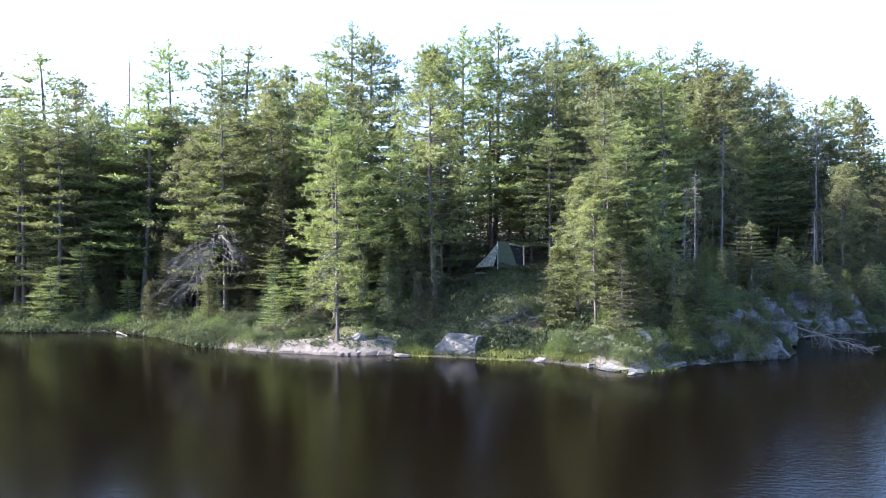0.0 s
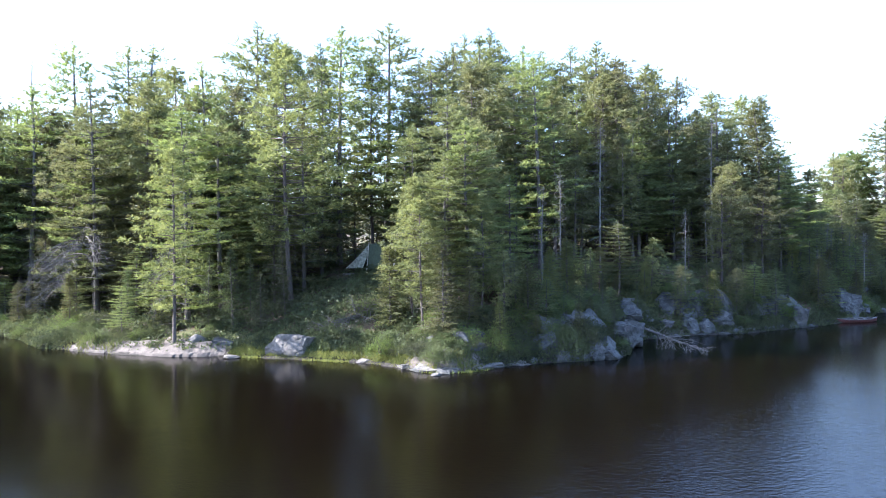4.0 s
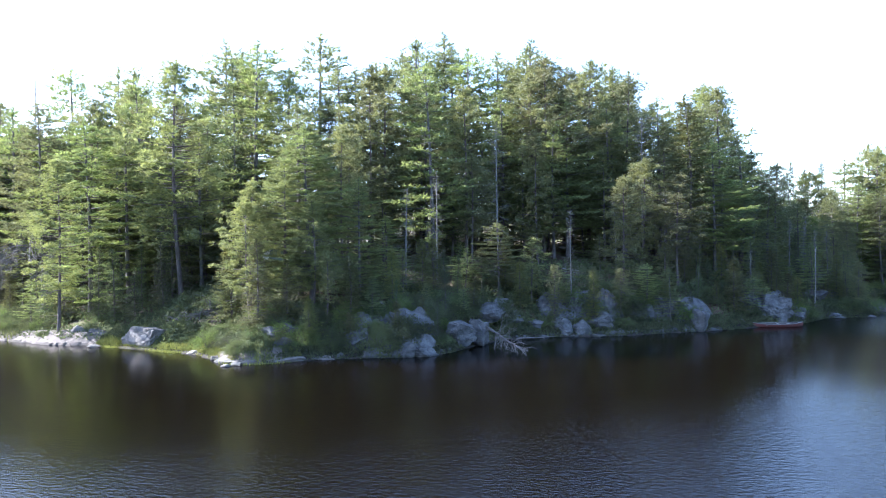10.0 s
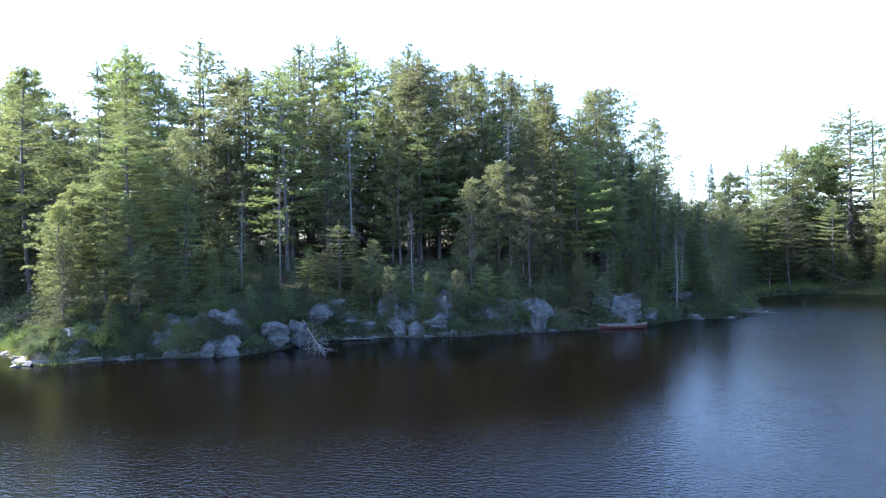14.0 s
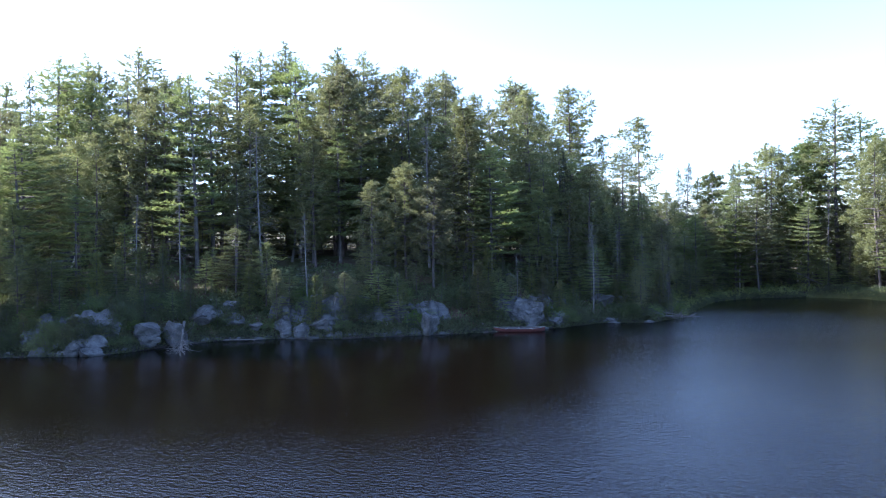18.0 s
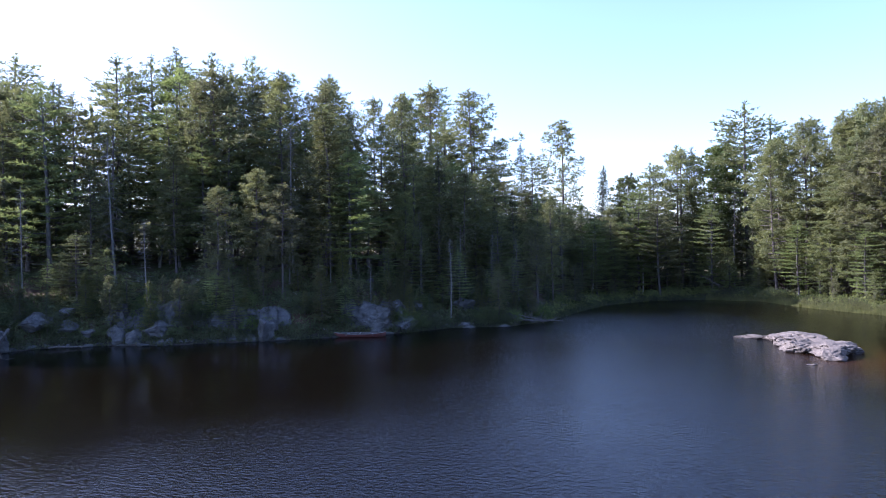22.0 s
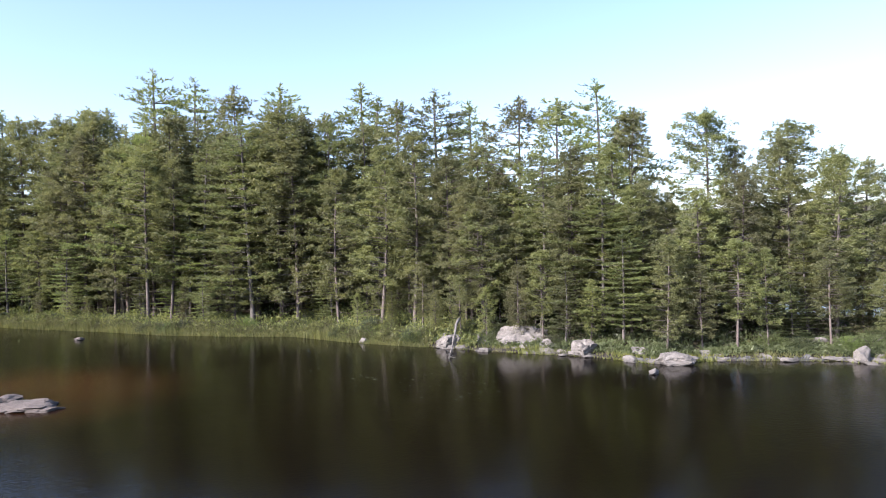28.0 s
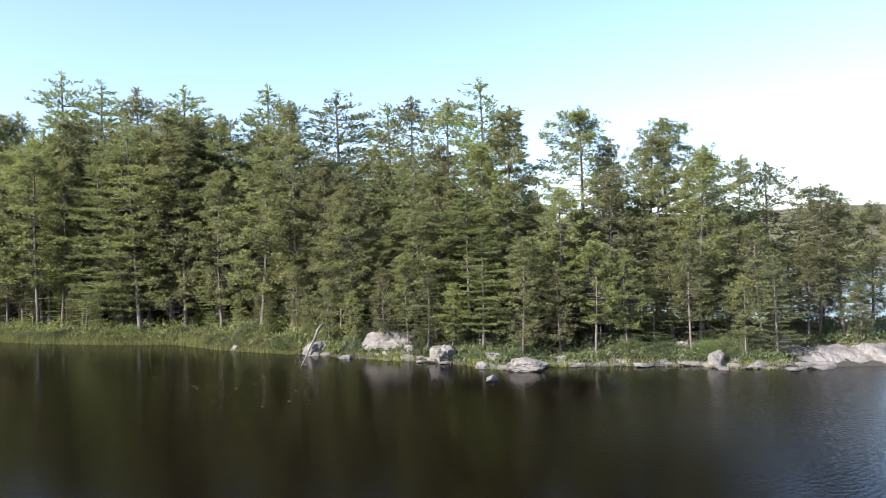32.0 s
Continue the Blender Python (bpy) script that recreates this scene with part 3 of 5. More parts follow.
STAND_A0 = [
    (-47.3, 72.8, 27.2, 'w'), (-52.9, 74, 25.5, 'w'), (-43.3, 63.7, 19.2, 'w'), (-47.1, 78.8, 25.3, 'r'), (-38.2, 66.3, 20, 'w'), (-39.6, 77.3, 27.4, 'd'),
    (-33.3, 69.6, 20.8, 'w'), (-35.1, 79.5, 28.8, 'w'), (-30.7, 81.7, 29, 'w'), (-26.2, 79.1, 28.2, 'w'), (-21.5, 59.5, 20.8, 'w'), (-27.5, 61, 8.3, 'c'),
    (-18.7, 69.4, 23.4, 'r'), (-21.6, 90.4, 25.4, 'r'), (-8.8, 47.7, 14.3, 'r'), (-12.9, 60.1, 15.2, 'w'), (-15.5, 53.6, 4.4, 'y'),
]
STAND_B0 = [
    (-8.5, 55.6, 16, 'w'), (-13.9, 81.6, 30.4, 'w'), (-11.5, 81.5, 28.4, 'w'), (-9.3, 84.8, 23.4, 'r'), (-3.3, 68.8, 21.1, 'r'), (-0.4, 64.5, 22.4, 'w'),
    (3, 72, 24.1, 'w'), (6.2, 75.1, 20.4, 'w'), (9.8, 82.8, 23.6, 'w'), (14.7, 86, 26.6, 'w'), (18.4, 83.3, 24, 'w'), (18.6, 62.7, 19.1, 'w'),
    (10.8, 50.9, 15.5, 'w'), (26.2, 77.7, 23.5, 'w'), (9.3, 45.8, 9, 'r'), (12.5, 49.3, 13.3, 'w'), (27.6, 75.4, 21.1, 'r'), (32.3, 81.4, 21.3, 'r'),
    (36.1, 84.4, 20.7, 'r'), (39.8, 85.8, 17.8, 'r'), (-4, 55.7, 13.1, 's'), (-5.3, 49.8, 6, 'y'), (-1.8, 51.4, 5.7, 's'), (-3.1, 49.5, 4.3, 'y'),
]
STAND_B1 = [
    (9.1, 54.7, 9.1, 'r'), (8.1, 64.6, 19.4, 'w'), (8.4, 47.6, 10.3, 'r'), (10.6, 48.5, 11.3, 'w'), (13.2, 48, 8.7, 'r'), (6.9, 47.4, 5.7, 'c'),
    (15.4, 51.7, 9.3, 'w'), (10.7, 44.2, 6.3, 'c'), (12.4, 45.3, 4.3, 'c'), (14.7, 46.9, 5.2, 'r'),
]
STAND_C0 = [
    (45.5, 87, 20.4, 'r'), (47.5, 84.3, 20.2, 'r'), (37.9, 74.9, 15.7, 'd'), (19.9, 58.7, 10.3, 'd'), (40.6, 68.3, 10.5, 'r'), (24.9, 88, 25.4, 'w'),
    (21.3, 88.7, 25.1, 'w'), (35.1, 88.9, 22.3, 'r'), (48.4, 106.1, 24.6, 'r'), (26.7, 75.6, 19.7, 'r'), (13.7, 78.4, 24.3, 'w'), (24.3, 65, 14.5, 'd'),
    (13.2, 65, 18.9, 'r'), (26.9, 86.9, 21.4, 'r'), (29.8, 95.3, 23, 'r'), (37.5, 120.2, 27.4, 'r'), (35.1, 82.9, 16.3, 'w'), (37.1, 106.7, 21.2, 'w'),
    (43.3, 109.4, 21.4, 'w'), (35.6, 65.3, 10.1, 'r'), (48.2, 108.4, 20.9, 'r'), (48.4, 81.6, 13.7, 'w'), (12, 63.3, 18.6, 'r'), (9.1, 72.3, 20, 'w'),
]
STAND_C1 = [
    (10.6, 85.8, 25.4, 'w'), (15.1, 86.2, 24.7, 'w'), (22.3, 84.8, 21.1, 'r'), (22.1, 91.1, 22.5, 'w'), (29.2, 86.1, 21.5, 'r'), (27.5, 69.7, 12.9, 'r'),
    (21.8, 64.4, 10.8, 'r'),
]
STAND_D0 = [
    (34.4, 91.2, 19.2, 'w'), (35.8, 101.2, 22, 'r'), (35.3, 127.6, 29.4, 'w'), (44.8, 104.8, 18.8, 'w'), (44.7, 74.1, 13.2, 'w'), (37.6, 69, 11.5, 'r'),
    (46.1, 130, 20.6, 'w'), (50.5, 129.9, 20, 's'), (56.5, 141.1, 26.4, 'r'), (54.6, 118, 17.9, 'w'), (51.4, 82.5, 10.5, 'c'), (53.8, 88.8, 8.9, 'c'),
    (48.2, 79.7, 9.9, 'r'), (58.6, 112.4, 7.9, 'd'), (61.3, 105.7, 9.7, 'd'),
]
STAND_E0 = [
    (64.9, 128.6, 19.6, 's'), (69, 130.9, 18, 'b'), (72.8, 139.1, 19.9, 's'), (76.4, 127.7, 22, 'r'), (79.2, 130.1, 22.3, 's'), (85.1, 137.5, 23.1, 'b'),
    (87.2, 128.6, 28.6, 'w'), (91.3, 131.8, 26.6, 'w'), (71.5, 115.4, 10.3, 'b'), (63.3, 143.9, 18.7, 's'), (67.2, 141.2, 17.6, 's'), (72.4, 126.1, 19.6, 'w'),
    (77.2, 125.7, 21.6, 'r'), (82.4, 132.1, 22, 'b'), (71, 115.2, 15.7, 'w'), (84.5, 123.2, 14.6, 'd'), (69.1, 135.6, 18.9, 's'),
]
STAND_F0 = [
    (94.8, 120.6, 24.6, 'r'), (90.2, 119.4, 22.2, 'r'), (96.4, 110.4, 22.5, 'r'), (100.3, 116.7, 25.2, 'w'), (99.8, 103.8, 22.9, 'r'), (92.5, 114.2, 23.7, 'r'),
    (96.3, 110.9, 23.1, 'r'), (89, 114.1, 21.3, 'r'), (100.1, 115.6, 25.3, 'r'), (102.9, 115.7, 25.1, 'r'), (106.5, 107.9, 29.2, 'w'), (109.4, 102.1, 26.7, 'w'),
    (103, 92.1, 18, 'r'), (113.1, 94.8, 24.7, 'r'), (108.2, 89, 18.8, 'w'), (110.6, 81.7, 20, 'w'), (117.6, 91.9, 23.9, 'w'), (114, 78.7, 17.8, 'r'),
    (118, 81.9, 19.9, 'r'), (125, 87.6, 24.7, 'w'), (115.9, 73.7, 14.7, 'r'),
]
STAND_G0 = [
    (124.8, 83.2, 22.2, 'w'), (117.7, 68.8, 15.8, 'r'), (119.5, 66.3, 16.3, 'r'), (129.2, 78.1, 22.4, 'w'), (122.8, 75.1, 19.9, 'r'), (121.4, 63.7, 14.3, 'r'),
    (140.9, 86.7, 24.4, 'w'), (122.2, 60, 10.6, 'r'), (131.4, 66.3, 19.6, 'r'), (125.9, 57.5, 13.9, 'w'), (133.1, 63.1, 19.1, 'r'), (132.5, 57.9, 19.9, 'w'),
    (126.4, 54.1, 14.2, 'r'), (128.6, 52.6, 13.9, 'r'), (132.4, 53.9, 16.8, 'r'), (122.1, 59.8, 10.2, 'r'), (125.5, 54.1, 12.3, 'r'), (129.3, 50.5, 11, 'r'),
]
STAND_H0 = [
    (133.1, 54.5, 16.8, 'r'), (135.5, 49.6, 16.3, 'r'), (130.9, 46.9, 10.6, 'r'), (137.4, 47.7, 13.6, 'r'), (140.3, 45.4, 15.5, 'r'), (138.9, 45.3, 13.9, 'r'),
    (137.6, 40.9, 12.5, 'r'), (137.3, 43.9, 11.8, 'r'), (141, 42.7, 13.4, 'r'), (143.3, 41.4, 12.6, 'r'), (145.9, 41, 12, 'r'), (131.7, 47.4, 8.4, 'w'),
    (144.7, 36.9, 10.2, 'r'), (146.3, 36.1, 9.4, 'r'), (149, 35.5, 9.2, 'r'), (143.1, 36.8, 6.4, 'r'), (128.2, 50.5, 10.7, 'r'), (134.7, 46.1, 11.6, 'r'),
]
STANDS = STAND_A0 + STAND_B0 + STAND_B1 + STAND_C0 + STAND_C1 + STAND_D0 + STAND_E0 + STAND_F0 + STAND_G0 + STAND_H0
for x, y, high, kind in STANDS:
    tree(kind, x, y, high)

# Lower trees that fill the stand, and the woods behind them.
taken = [(x, y) for x, y, *_ in STANDS]


def in_view_of_tent(x, y):
    """Whether a tree here would stand between the lake and the tent."""
    u = (61.5 - y) / 61.5
    return 0 < u < 0.3 and 3.3 - 2.6 * u - 2.4 < x < 3.3 + 4 * u + 3.4 and y > 45


def free_spots(count, near, far, gap, r, box=(-75, 160, 44, 160)):
    """Up to count places that far inland, clear of one another and of the trees that stand."""
    found = []
    xs, ys = r.uniform(*box[:2], count * 60), r.uniform(*box[2:], count * 60)
    deep = inland(xs, ys)
    held = np.array(taken)
    for x, y, d in zip(xs, ys, deep):
        if not near < d < far or in_view_of_tent(x, y) or (13 < x < 36 and 62.3 < y < 67.5):
            continue
        if np.min((held[:, 0] - x) ** 2 + (held[:, 1] - y) ** 2) > gap * gap:
            held = np.vstack([held, (x, y)])
            found.append((float(x), float(y), float(d)))
            if len(found) == count:
                break
    taken.extend((x, y) for x, y, _ in found)
    return found


def infill(x, d, r):
    """Kind and height of a tree between the tall ones."""
    high = np.interp(x, [-60, 0, 40, 60, 70, 92, 102, 114, 126, 140, 160], [20, 20, 17, 11.5, 12.5, 17, 22, 20.5, 16.5, 11.5, 7]) * r.uniform(0.62, 1.06)
    kind = r.choice(list("wwwwwrrrrsc")) if x < 60 else r.choice(list("wwwrrrssb")) if x < 92 else r.choice(list("wwwrrr"))
    if d < 5:
        high *= 0.6
    return str(kind), float(high)


fill = np.random.default_rng(21)
for x, y, d in free_spots(150, 1.2, 10, 1.9, fill):
    kind = str(fill.choice(list("wwwrscc" if x < 64 else "wrrrwc")))
    tree(kind, x, y, float(fill.uniform(2.2, 6.5)) * (0.8 if d < 3 else 1.1))
for x, y, d in free_spots(64, 0.7, 6, 1.5, fill, (13, 62, 44, 84)):
    tree(str(fill.choice(list("wsrcc"))), x, y, float(fill.uniform(1.8, 5.0)))
for x, y, d in free_spots(70, 1.6, 13, 1.5, fill, (117, 146, 34, 74)):
    tree(str(fill.choice(list("wrrrc"))), x, y, float(fill.uniform(2.0, 5.5)))
for x, y, d in free_spots(44, 2.5, 14, 1.6, fill, (121, 141, 38, 66)):
    tree(str(fill.choice(list("rrrw"))), x, y, float(fill.uniform(6.5, 13)) * float(np.interp(x, [121, 140], [1.1, 0.7])))
for x, y, d in free_spots(210, 3, 22, 2.1, fill) + free_spots(36, 3, 15, 2.0, fill, (122, 152, 38, 76)) + free_spots(44, 5, 22, 2.0, fill, (92, 140, 58, 122)) + free_spots(54, 4, 15, 1.7, fill, (87, 122, 58, 112)):
    kind, high = infill(x, d, fill)
    tree(kind, x, y, high)

for x, y, d in free_spots(30, 4, 26, 2.4, fill, (-62, -12, 60, 88)):
    tree(str(fill.choice(list("wwr"))), x, y, float(fill.uniform(16, 23)))
for x, y, d in free_spots(26, 1.0, 8, 1.6, fill, (14, 62, 44, 88)):
    tree("d", x, y, float(fill.uniform(3.5, 9)), label="thin dead conifer, grey and bare, on the shaded bank")
for x, y, d in free_spots(40, 1.5, 7, 2.0, fill, (14, 62, 44, 88)):
    tree(str(fill.choice(list("wrr"))), x, y, float(fill.uniform(6.5, 11.5)))

for x, y, d in free_spots(60, 2.5, 24, 2.2, fill, (52, 100, 84, 142)):
    tree(str(fill.choice(list("wwssr"))), x, y, float(fill.uniform(8, 14.5)))

for x, y, d in free_spots(34, 0.9, 3.6, 1.7, fill, (117, 140, 34, 66)):
    tree(str(fill.choice(list("rrrw"))), x, y, float(fill.uniform(3.5, 8.5)))
for x, y, d in free_spots(50, 7, 24, 2.3, fill, (98, 142, 56, 112)):
    tree(str(fill.choice(list("wwrrs"))), x, y, float(np.interp(x, [98, 114, 126, 140], [22, 21, 17, 11.5])) * float(fill.uniform(0.85, 1.04)))

coarse = {k: [conifer(k, 900 + ord(k) + i, 0.055) for i in range(3)] for k in "wrs"}
pick, stems, crowns = np.random.default_rng(5), [], []
for low, spots in ((0, free_spots(120, 12, 56, 2.2, np.random.default_rng(33))), (0, free_spots(130, 44, 62, 1.7, np.random.default_rng(34))),
                   (1, free_spots(190, 13, 34, 1.9, np.random.default_rng(35), (-75, 72, 58, 130))), (1, free_spots(60, 12, 30, 1.9, np.random.default_rng(36), (88, 160, 40, 140))),
                   (1, free_spots(150, 5, 60, 1.9, np.random.default_rng(37), (40, 118, 108, 178)))):
    for x, y, d in spots:
        form_no, (cut, sway) = pick.integers(3), pick.uniform(0, 1, 2)
        stem, crown = coarse[str(pick.choice(list("sssw" if low else "wwwwrrrr")))][form_no]
        high = float(np.interp(x, [-60, 0, 40, 60, 70, 100, 120, 140], [22, 21, 18, 14, 16, 20, 15, 9])) * (0.35 + 0.52 * cut) * (0.75 if d > 44 else 1)
        k = (3.5 + 4 * cut if low else high) / 20
        wide = k * (2.4 if low else 1.1)
        rot = np.array([[math.cos(sway * 6.28), -math.sin(sway * 6.28), 0], [math.sin(sway * 6.28), math.cos(sway * 6.28), 0], [0, 0, 1]])
        for bits, (v, q) in ((stems, stem), (crowns, crown)):
            bits.append((v @ rot.T * (wide, wide, k) + (x, y, float(ground_at(x, y)[0])), q))
for title, bits, material in (("far_trunks", stems, BARK_GREY), ("far_crowns", crowns, NEEDLE_RED)):
    tagged(new(title, sheet(title, *joined(bits), material)), "deep pine and spruce woods behind the shore trees", "woods", kind="stuff")

# The wooded hills across the outer lake.
hill_rng, bits = np.random.default_rng(8), []
for _ in range(300):
    an, far = hill_rng.uniform(radians(-12), radians(62)), hill_rng.uniform(425, 640)
    x, y = 60 + far * math.cos(an), 30 + far * math.sin(an)
    v, q = coarse[str(hill_rng.choice(list("wrrs")))][hill_rng.integers(3)][1]
    k = hill_rng.uniform(0.7, 1.1)
    bits.append((v[:900] * (k * 1.7, k * 1.7, k) + (x, y, 3 + 40 * min(1, (far - 420) / 300)), q[:300]))
tagged(new("hill_woods", sheet("hill_woods", *joined(bits), NEEDLE_RED)), "wooded hills on the far side of the lake", "woods", kind="stuff")

# ---- rocks ----
def rock_mesh(seed, fine=3, cuts=9, rough=0.18):
    """An angular boulder of about one metre: a ball cut by planes and roughened."""
    r = np.random.default_rng(seed)
    bm = bmesh.new()
    bmesh.ops.create_icosphere(bm, subdivisions=fine, radius=1.0)
    co = np.array([v.co for v in bm.verts])
    lean = Euler(r.normal(0, 0.45, 3)).to_matrix()
    block = [np.array(lean @ Vector(a)) for a in ((1, 0, 0), (-1, 0, 0), (0, 1, 0), (0, -1, 0), (0, 0, 1))]
    for i in range(cuts + 5):
        n = block[i] if i < 5 else r.normal(0, 1, 3)
        n = n / np.linalg.norm(n)
        over = np.maximum(co @ n - (r.uniform(0.5, 0.8) if i < 5 else r.uniform(0.55, 0.84)), 0)
        co -= over[:, None] * n * 0.97
    for v, c in zip(bm.verts, co):
        p = Vector(c) * 1.7 + Vector((seed * 3.1, seed * 1.7, 0))
        crack = abs(noise.noise(p * 1.3))
        v.co = Vector(c) * (1 + rough * noise.fractal(p, 0.9, 2.1, 4) + 0.04 * noise.noise(p * 4) - 0.72 * rough * max(0, 1 - crack / 0.08))
    co = np.array([v.co for v in bm.verts])
    lo, hi = co.min(0), co.max(0)
    for v, c in zip(bm.verts, (co - (lo + hi) / 2) / (hi - lo)):
        v.co = c
    me = bpy.data.meshes.new("boulder")
    bm.to_mesh(me)
    bm.free()
    for p in me.polygons:
        p.use_smooth = False
    return me


def stone(name, label, x, y, z, sx, sy, sz, turn, seed, material, tilt=0.0, cuts=9, group="", rough=0.18):
    """A rock whose underside sits at z."""
    me = rock_mesh(seed, 5 if max(sx, sy) > 2.5 else 4 if max(sx, sy) > 1.3 else 3, cuts, rough)
    me.materials.append(material)
    ob = new(name, me)
    ob.matrix_world = Matrix.LocRotScale((x, y, z + sz / 2), Euler((tilt, tilt * 0.6, turn)), (sx, sy, sz))
    return tagged(ob, label, "rock", group)


def ledge(name, label, line, width, lift, seed, material, front=0.35, block=1.8, even=0.0):
    """Bedrock that lies along a line of shore and slopes back into the ground, broken into blocks."""
    r = np.random.default_rng(seed)
    line = np.array(line, float)
    step = np.hypot(*np.diff(line, axis=0).T)
    run = np.concatenate([[0], np.cumsum(step)])
    s = np.arange(0, run[-1], 0.16)
    px, py = np.interp(s, run, line[:, 0]), np.interp(s, run, line[:, 1])
    ex, ey = np.gradient(px), np.gradient(py)
    norm = np.hypot(ex, ey)
    ex, ey = ex / norm, ey / norm
    u = np.linspace(0, 1, max(10, int(width / 0.16)))
    S, U = np.meshgrid(s, u, indexing="ij")
    W = U * width - 0.5
    edge = np.array([noise.fractal(Vector((a * 0.6, seed * 7.1, 0)), 0.8, 2.0, 4) for a in s]) * (0.45 - 0.33 * even)
    X, Y = px[:, None] - ey[:, None] * (W + edge[:, None]), py[:, None] + ex[:, None] * (W + edge[:, None])
    # blocks split by joints across the slope
    cuts = np.cumsum(r.uniform(0.5, 1.5, int(run[-1] / block) + 4) * block) - block * 2
    skew = S + 0.45 * W + 0.15 * np.sin(W * 3 + seed)
    own = np.searchsorted(cuts, skew)
    gap = np.min(np.abs(skew[..., None] - cuts), -1)
    tall = r.uniform(0.45 + 0.4 * even, 1.15 - 0.1 * even, len(cuts) + 1)[own]
    tip = r.normal(0, 0.11, len(cuts) + 1)[own] * min(lift, 0.8) * (skew - cuts[np.clip(own, 0, len(cuts) - 1)] + block / 2)
    ends = np.clip(np.minimum(S, run[-1] - S) / (0.12 * run[-1] + 0.3), 0, 1) ** 0.5
    rise_up = np.clip(U / front, 0, 1) ** 0.55 * np.clip((1 - U) / 0.3, 0, 1) ** 0.6
    rough = np.array([noise.fractal(Vector((a * 1.5, b * 1.5, seed)), 0.8, 2.1, 5) for a, b in zip(X.ravel(), Y.ravel())]).reshape(X.shape)
    terrace = 0.5 * (1 - even) * np.round(rise_up * 4 + 0.5 * rough) / 4 + (0.5 + 0.5 * even) * rise_up
    base = ground_at(X.ravel(), Y.ravel()).reshape(X.shape)
    Z = np.maximum(base, -0.3) - 0.22 + (lift * tall + tip + 0.22) * terrace * ends + (0.09 - 0.05 * even) * rough * np.clip(lift * 2, 0.4, 1.5)
    Z -= (0.2 - 0.1 * even) * np.clip(1 - gap / 0.12, 0, 1) * rise_up
    n = len(u)
    i0 = (np.arange(len(s) - 1)[:, None] * n + np.arange(n - 1)[None]).ravel()
    v = np.stack([X.ravel(), Y.ravel(), Z.ravel()], 1)
    return tagged(new(name, sheet(name, v, np.stack([i0, i0 + n, i0 + n + 1, i0 + 1], 1), material)), label, "rock")


ledge("rock_ledge", "smooth pale pinkish granite sheet sloping into the lake", [(-18.6, 49.4), (-14.6, 47.6), (-10, 46.3), (-6.6, 46.0), (-4.0, 46.4)], 3.0, 0.3, 1, STONE_PALE, 0.9, 2.2, 1.0)
ledge("rock_ledge", "flat layered granite shelf at the tip of the point", [(7.6, 43.0), (9.6, 41.5), (11.8, 41.3), (14.2, 43.0)], 1.8, 0.25, 2, STONE_PALE, 0.6, 1.4, 0.5)
ledge("rock_ledge", "low shaded granite ledge along the waterline", [(14.0, 43.0), (17.5, 44.7), (20.5, 45.5), (23.4, 47.8)], 1.1, 0.11, 3, STONE_SHADED, 0.4, 1.5)
ledge("rock_ledge", "low shaded granite ledge along the waterline", [(24.2, 51), (26, 55.0), (30.5, 57.8), (35, 58.8), (40.5, 62.1), (44.5, 64.5)], 1.0, 0.09, 4, STONE_SHADED, 0.4, 1.7)
ledge("rock_bluff", "shaded granite bluff behind the landing of the canoe", [(46.5, 68.2), (49.2, 69.6), (52.4, 72.6)], 3.0, 1.3, 7, STONE_SHADED, 0.3, 2.0)
ledge("rock_bluff", "shaded broken granite face set in the bank", [(28.6, 59.0), (32, 60.2), (35.6, 61.0)], 2.4, 1.25, 14, STONE_SHADED, 0.3, 1.5)
ledge("rock_bluff", "low shaded granite terrace set in the bank", [(36.4, 61.6), (40, 63.3), (43.4, 65.4)], 1.9, 0.75, 15, STONE_SHADED, 0.3, 1.4)
ledge("rock_bluff", "shaded broken granite face below the pines", [(16.2, 46.0), (19.5, 47.0), (22.6, 48.8)], 2.2, 0.95, 16, STONE_SHADED, 0.3, 1.5)
ledge("rock_ledge", "long sloping slab of weathered pale granite on the point", [(138.6, 35.6), (141.4, 33.8), (146, 30.6), (151, 29.0)], 2.6, 0.5, 8, STONE, 0.6, 2.2)
ledge("rock_ledge", "low shelf of flat granite stones along the shore", [(124.2, 49.0), (125.2, 45.8), (128.5, 44.4), (131.5, 41.9), (134.8, 39.0), (137.2, 35.6)], 1.1, 0.1, 9, STONE_SHADED, 0.4, 1.3)


PALE = "pale grey granite boulder on the waterline"
FLAT = "flat pale granite slab sloping into the water"
DARK = "blue-grey granite boulder in the shade of the pines"
WARM = "pinkish granite rock rising from shallow brown water"
